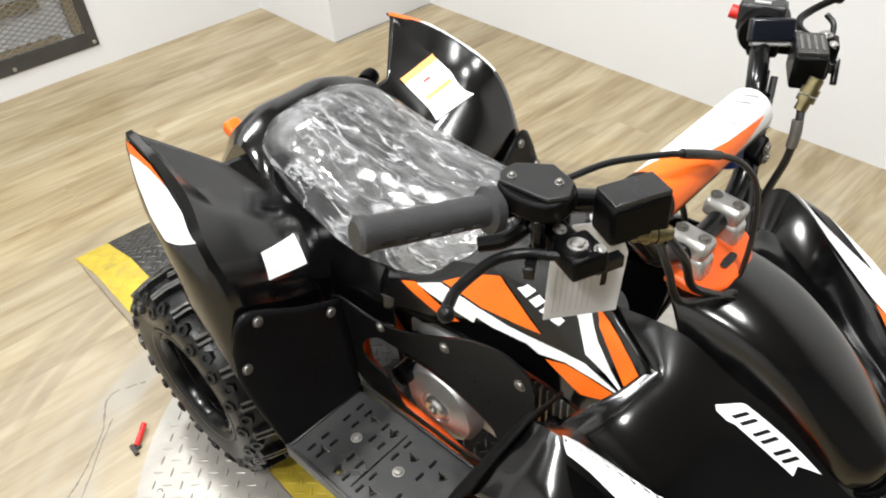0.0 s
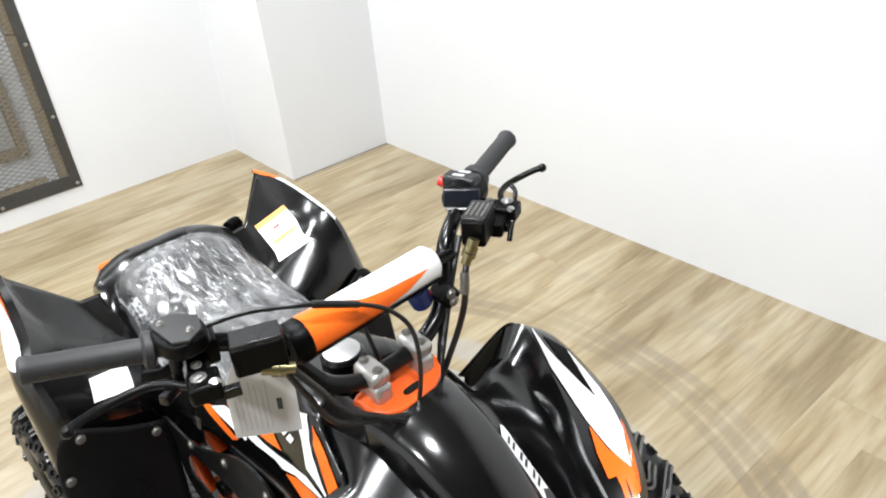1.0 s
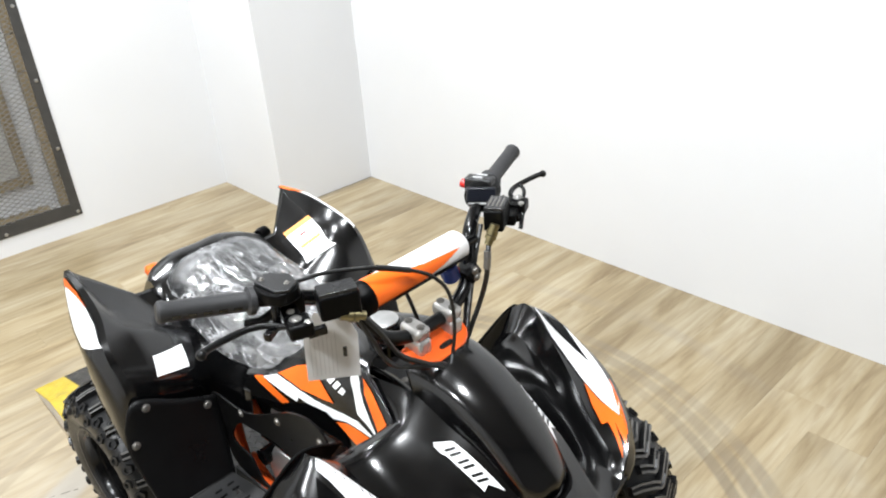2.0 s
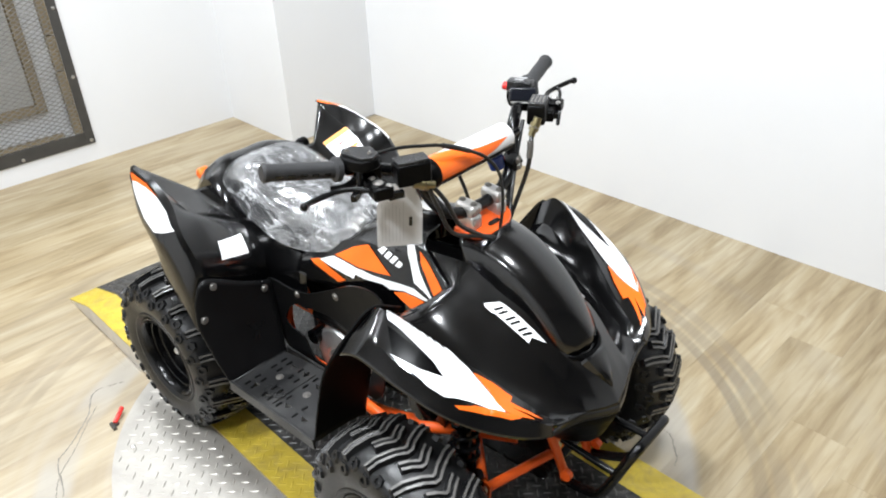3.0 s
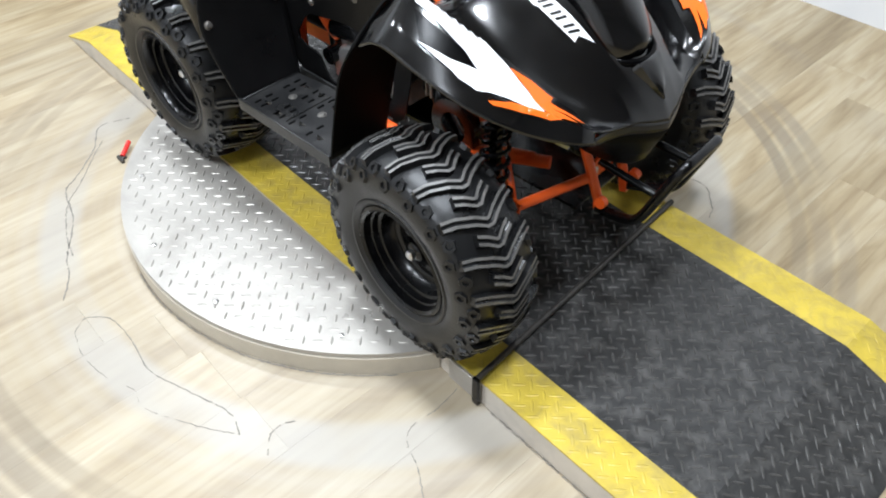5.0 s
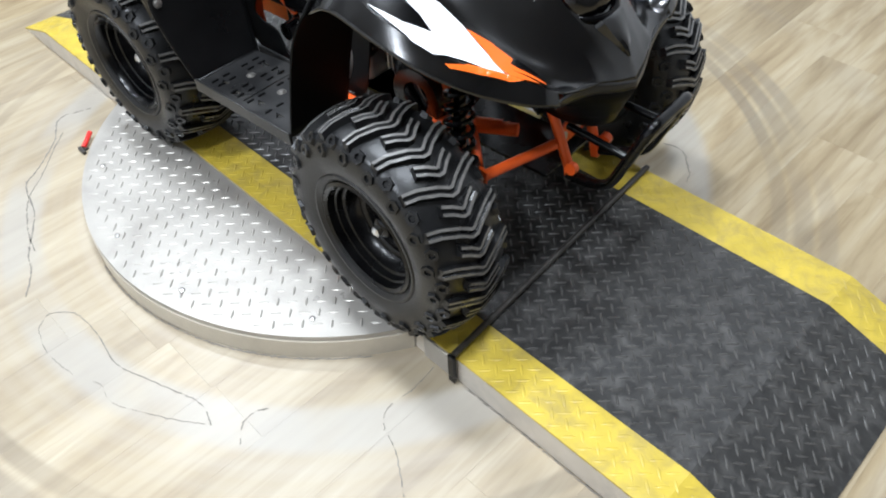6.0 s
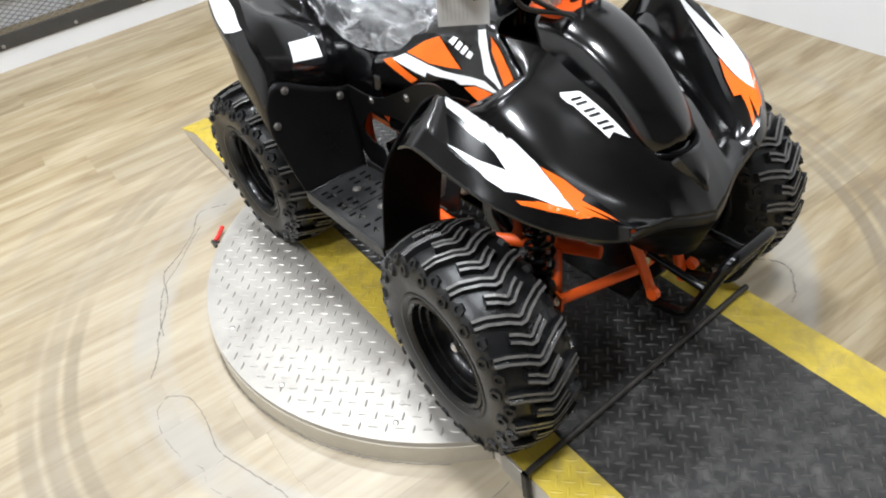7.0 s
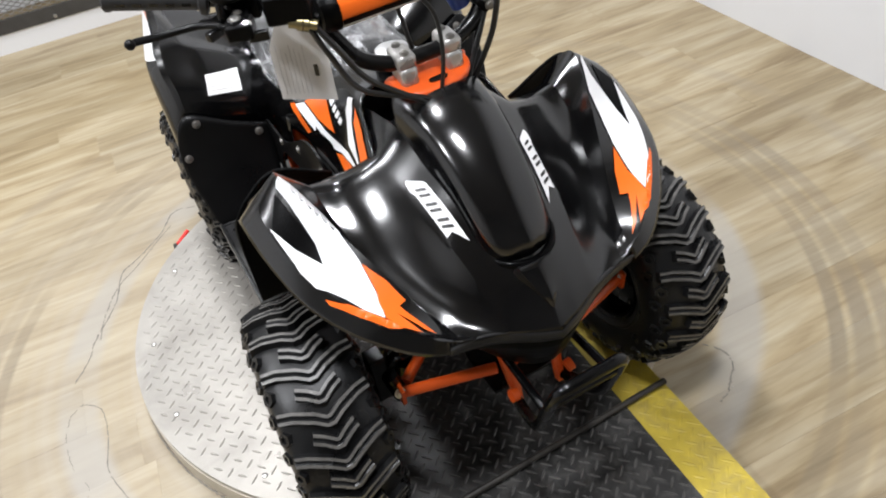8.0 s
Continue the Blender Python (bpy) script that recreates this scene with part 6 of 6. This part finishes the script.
def mesh_screen():
    root = thing("mesh_screen", "expanded metal screen in a dark bolted steel frame", "screen", pose(WX, 0, 0))
    y0, y1, z0, z1 = OY0 - 0.04, 0.210, 0.088, OZ1 + 0.04
    w = 0.042
    for a0, a1, b0, b1 in ((y1 - w, y1, z0, z1), (y0, y1 - w, z0, z0 + 0.061), (y0, y0 + w, z0 + 0.061, z1), (y0 + w, y1 - w, z1 - w, z1)):
        bm = bmesh.new()
        box(bm, (0.004, (a0 + a1) / 2, (b0 + b1) / 2), (0.007, a1 - a0, b1 - b0))
        part("frame_bar", bm, FRAME_STEEL, root, "dark flat steel bar", drop=0, bevel=0.001)
    spots = [(y1 - 0.018, z0 + 0.018 + 0.31 * k) for k in range(6)] + [(y1 - 0.018 - 0.315 * k, z0 + 0.016) for k in range(1, 8)]
    for y, z in spots:
        bm = spin(bmesh.new(), [(0.0004, 0), (0.0085, 0), (0.0085, 0.002), (0.006, 0.005), (0.0004, 0.006)], Matrix.Translation((0.0075, y, z)) @ Matrix.Rotation(radians(-90), 4, "Z"), 12)
        part("frame_bolt", bm, CHROME, root, "bright bolt head", drop=0)
    # tan wood blocks behind the frame's inner edge
    z = z0 + w
    for k in range(10):
        bm = bmesh.new()
        box(bm, (-0.023, y1 - w - 0.015, z + 0.08), (0.03, 0.040, 0.158))
        part("wood_block", bm, TANWOOD, root, "tan wood packing block", drop=0, bevel=0.006)
        z += 0.16
    bm = bmesh.new()
    box(bm, (-0.02, (y0 + y1) / 2 - w, z0 + 0.069), (0.03, y1 - y0 - 2 * w - 0.08, 0.02))
    part("wood_rail", bm, TANWOOD, root, drop=0, bevel=0.004)
    # expanded metal: flattened strands on a diamond net
    verts, faces = [], []
    dw, dh, t = 0.040, 0.0205, 0.0032

    def strand(p, q):
        o = len(verts)
        (ay, az), (by, bz) = p, q
        ny, nz = -(bz - az), by - ay
        ln = math.hypot(ny, nz)
        ny, nz = ny / ln * t / 2, nz / ln * t / 2
        for cy, cz in (p, q):
            verts.extend(((0.0, cy + ny, cz + nz), (0.0, cy - ny, cz - nz), (-0.003, cy - ny, cz - nz), (-0.003, cy + ny, cz + nz)))
        faces.extend((o + k, o + (k + 1) % 4, o + 4 + (k + 1) % 4, o + 4 + k) for k in range(4))

    for i in range(int((y1 - w - OY0) / dw) + 1):
        for j in range(int((1.35 - z0 - w) / dh) + 1):
            y, z = y1 - w - 0.004 - (i + 1) * dw, z0 + w + j * dh
            a, b, c, d = (y, z + dh / 2), (y + dw / 2, z + dh), (y + dw, z + dh / 2), (y + dw / 2, z)
            for p, q in ((a, b), (b, c), (c, d), (d, a)):
                strand(p, q)
    me = bpy.data.meshes.new("expanded_mesh")
    me.from_pydata([(x - 0.002, y, z) for x, y, z in verts], [], faces)
    me.materials.append(MESHWIRE)
    ob = new("expanded_mesh", me)
    ob.parent = root
    ob["kind"] = "stuff"
    return root


mesh_screen()


# ---- small things on the platform and floor ----
def stop_bar():
    root = thing("stop_bar", "thin worn black steel bar lying across the platform", "bar", pose(1.10, -0.392, 0))
    bm = bmesh.new()
    a, b = Vector((-0.012, -0.002, 0.077)), Vector((-0.058, 0.650, 0.0745))
    tube(bm, [a, a.lerp(b, 0.5), b], 0.0062, 10, 4)
    part("rod", bm, WORN_BLACK, root, drop=0)
    bm = bmesh.new()
    box(bm, (-0.012, -0.006, 0.042), (0.016, 0.008, 0.075))
    part("bracket", bm, STEEL_BLACK, root, "black end bracket", drop=0, bevel=0.002)
    bm = bmesh.new()
    box(bm, (-0.055, 0.000, 0.033), (0.07, 0.005, 0.058))
    part("side_plate", bm, TREADPLATE, root, "bare metal side plate", drop=0, bevel=0.002)
    return root


stop_bar()


def latch():
    root = thing("floor_latch", "small steel floor latch with a red handle", "latch", pose(-0.075, -0.545, 0.0))
    bm = bmesh.new()
    tube(bm, [(0.0, 0.0, 0.009), (-0.012, 0.015, 0.013), (-0.034, 0.037, 0.017)], 0.006, 10)
    part("handle", bm, RED, root, "red plastic handle", drop=0)
    bm = bmesh.new()
    box(bm, (0.005, -0.008, 0.005), (0.03, 0.009, 0.010))
    box(bm, (0.0, -0.001, 0.004), (0.014, 0.018, 0.008))
    part("base", bm, WORN_BLACK, root, drop=0, bevel=0.0015)
    return root


latch()


def crack(points, r=0.0016, gap=-1.0, label="thin dark crack in the floor covering"):
    rr = random.Random(int(1000 * abs(points[0][0])) + 7)
    pts = spline([(x, y, 0.0006) for x, y in points], 14)
    pts = [p + Vector((rr.uniform(-1, 1), rr.uniform(-1, 1), 0)) * 0.0013 for p in pts]
    bm = bmesh.new()
    wid = [r * rr.uniform(0.4, 1.5) for _ in pts]
    left, right = [], []
    for k, p in enumerate(pts):
        d = (pts[min(k + 1, len(pts) - 1)] - pts[max(k - 1, 0)]).normalized()
        n = Vector((-d.y, d.x, 0)) * wid[k]
        left.append(bm.verts.new(p + n))
        right.append(bm.verts.new(p - n))
    for k in range(len(pts) - 1):
        if noise.noise(pts[k] * 61.0) > gap:
            bm.faces.new((left[k], left[k + 1], right[k + 1], right[k]))
    loose = [v for v in bm.verts if not v.link_faces]
    bmesh.ops.delete(bm, geom=loose, context="VERTS")
    return tagged(part("floor_crack", bm, CRACK, solid=0.0004), label, "crack", kind="structure")


crack([(0.30, -0.86), (0.236, -0.82), (0.181, -0.803), (0.065, -0.739), (-0.049, -0.71), (-0.091, -0.663), (-0.17, -0.583), (-0.255, -0.529), (-0.235, -0.45)], 0.0016, -0.45)
crack([(0.181, -0.79), (0.10, -0.77), (0.0, -0.725), (-0.06, -0.665), (-0.12, -0.615), (-0.19, -0.55)], 0.0012, -0.35)
crack([(0.401, -0.878), (0.381, -0.846), (0.422, -0.807), (0.508, -0.802), (0.593, -0.81), (0.688, -0.78), (0.785, -0.746), (0.841, -0.755)], 0.0010, -0.3)
crack([(0.401, -0.878), (0.467, -0.89), (0.552, -0.88), (0.619, -0.853), (0.667, -0.858), (0.76, -0.811), (0.839, -0.759)], 0.0006, -0.15)
crack([(0.911, -0.741), (0.881, -0.716), (0.876, -0.687), (0.888, -0.666)], 0.0013, -0.2)
crack([(1.04, -0.40), (1.046, -0.459), (1.043, -0.519), (1.069, -0.548), (1.115, -0.564), (1.186, -0.61)], 0.0009, -0.3)
crack([(0.962, 0.423), (0.997, 0.447), (1.035, 0.44), (1.058, 0.415), (1.085, 0.385), (1.095, 0.358)], 0.0016, -0.2)
crack([(CX + (CR + 0.006) * math.cos(radians(a)), CY + (CR + 0.006) * math.sin(radians(a))) for a in range(262, 325, 6)], 0.0016, -1.0, "dark seam round the turntable")
crack([(x, PY0 - 0.003) for x in (1.12, 1.2, 1.3, 1.4, 1.5, 1.6)], 0.0013, -0.4, "dark seam beside the platform")


def hang_tag():
    root = thing("hang_tag", "greyish paper hang tag on the brake lever mount", "tag", pose(0, Y0, 0, 0, 0, YAW))
    a, b = Vector((0.757, -0.202, 0.762)), Vector((0.800, -0.135, 0.757))
    along = (b - a).normalized()
    up = Vector((0.06, 0.02, 1)).normalized()
    out = along.cross(up).normalized()
    m = Matrix.Translation(a) @ Matrix((along, up, out)).transposed().to_4x4()
    w = (b - a).length
    outline = [(0, 0), (w, -0.004), (w, 0.075), (w - 0.018, 0.118), (0.018, 0.120), (0, 0.08)]
    slot = [(w - 0.024, 0.036), (w - 0.018, 0.036), (w - 0.018, 0.054), (w - 0.024, 0.054)]
    card = part("card", ring_plate(bmesh.new(), outline, [slot], 0.0008, m), TAGPAPER, root, "greyish printed card", drop=0, smooth=False)
    # black plate fills the cut slot, standing for the shade seen through it
    bm = plate(bmesh.new(), slot, 0.0008, m @ Matrix.Translation((0, 0, 0.0004)))
    part("slot", bm, BLACK_DECAL, card, "black plate filling the slot", drop=0, smooth=False)
    for k in range(7):
        bm = plate(bmesh.new(), [(0.008 + 0.0062 * k, 0.008), (0.0092 + 0.0062 * k, 0.008), (0.0092 + 0.0062 * k, 0.085 - 0.006 * (k % 3)), (0.008 + 0.0062 * k, 0.085 - 0.006 * (k % 3))], 0.0004, m @ Matrix.Translation((0, 0, 0.0008)))
        part("print_bar", bm, FAINT, card, drop=0, smooth=False)
    return root


hang_tag()

# ---- floor planks ----
PW, PL = 0.152, 1.22


def plank_mesh():
    bm = bmesh.new()
    vs = box(bm, (0, 0, -0.002), (PW - 0.00015, PL - 0.00015, 0.004))
    bmesh.ops.bevel(bm, geom=[e for e in bm.edges if all(v.co.z > -0.001 for v in e.verts)], offset=0.00015, segments=1, affect="EDGES")
    me = bpy.data.meshes.new("plank")
    bm.to_mesh(me)
    bm.free()
    me.materials.append(PLANK)
    return me


plank_data = plank_mesh()
rng = random.Random(4)
px = WX + PW / 2
while px < E_X:
    top = BY if px < BX else WY
    low, joint = S_Y, top - (0.08 + 0.9 * rng.random()) * PL
    while top > low + 0.01:
        cut = max(joint, low)
        ob = new("plank", plank_data)
        ob.parent = floor
        ob.location = (px, (top + cut) / 2, 0)
        ob.scale = (1, (top - cut) / PL, 1)
        top, joint = cut, joint - PL
    px += PW
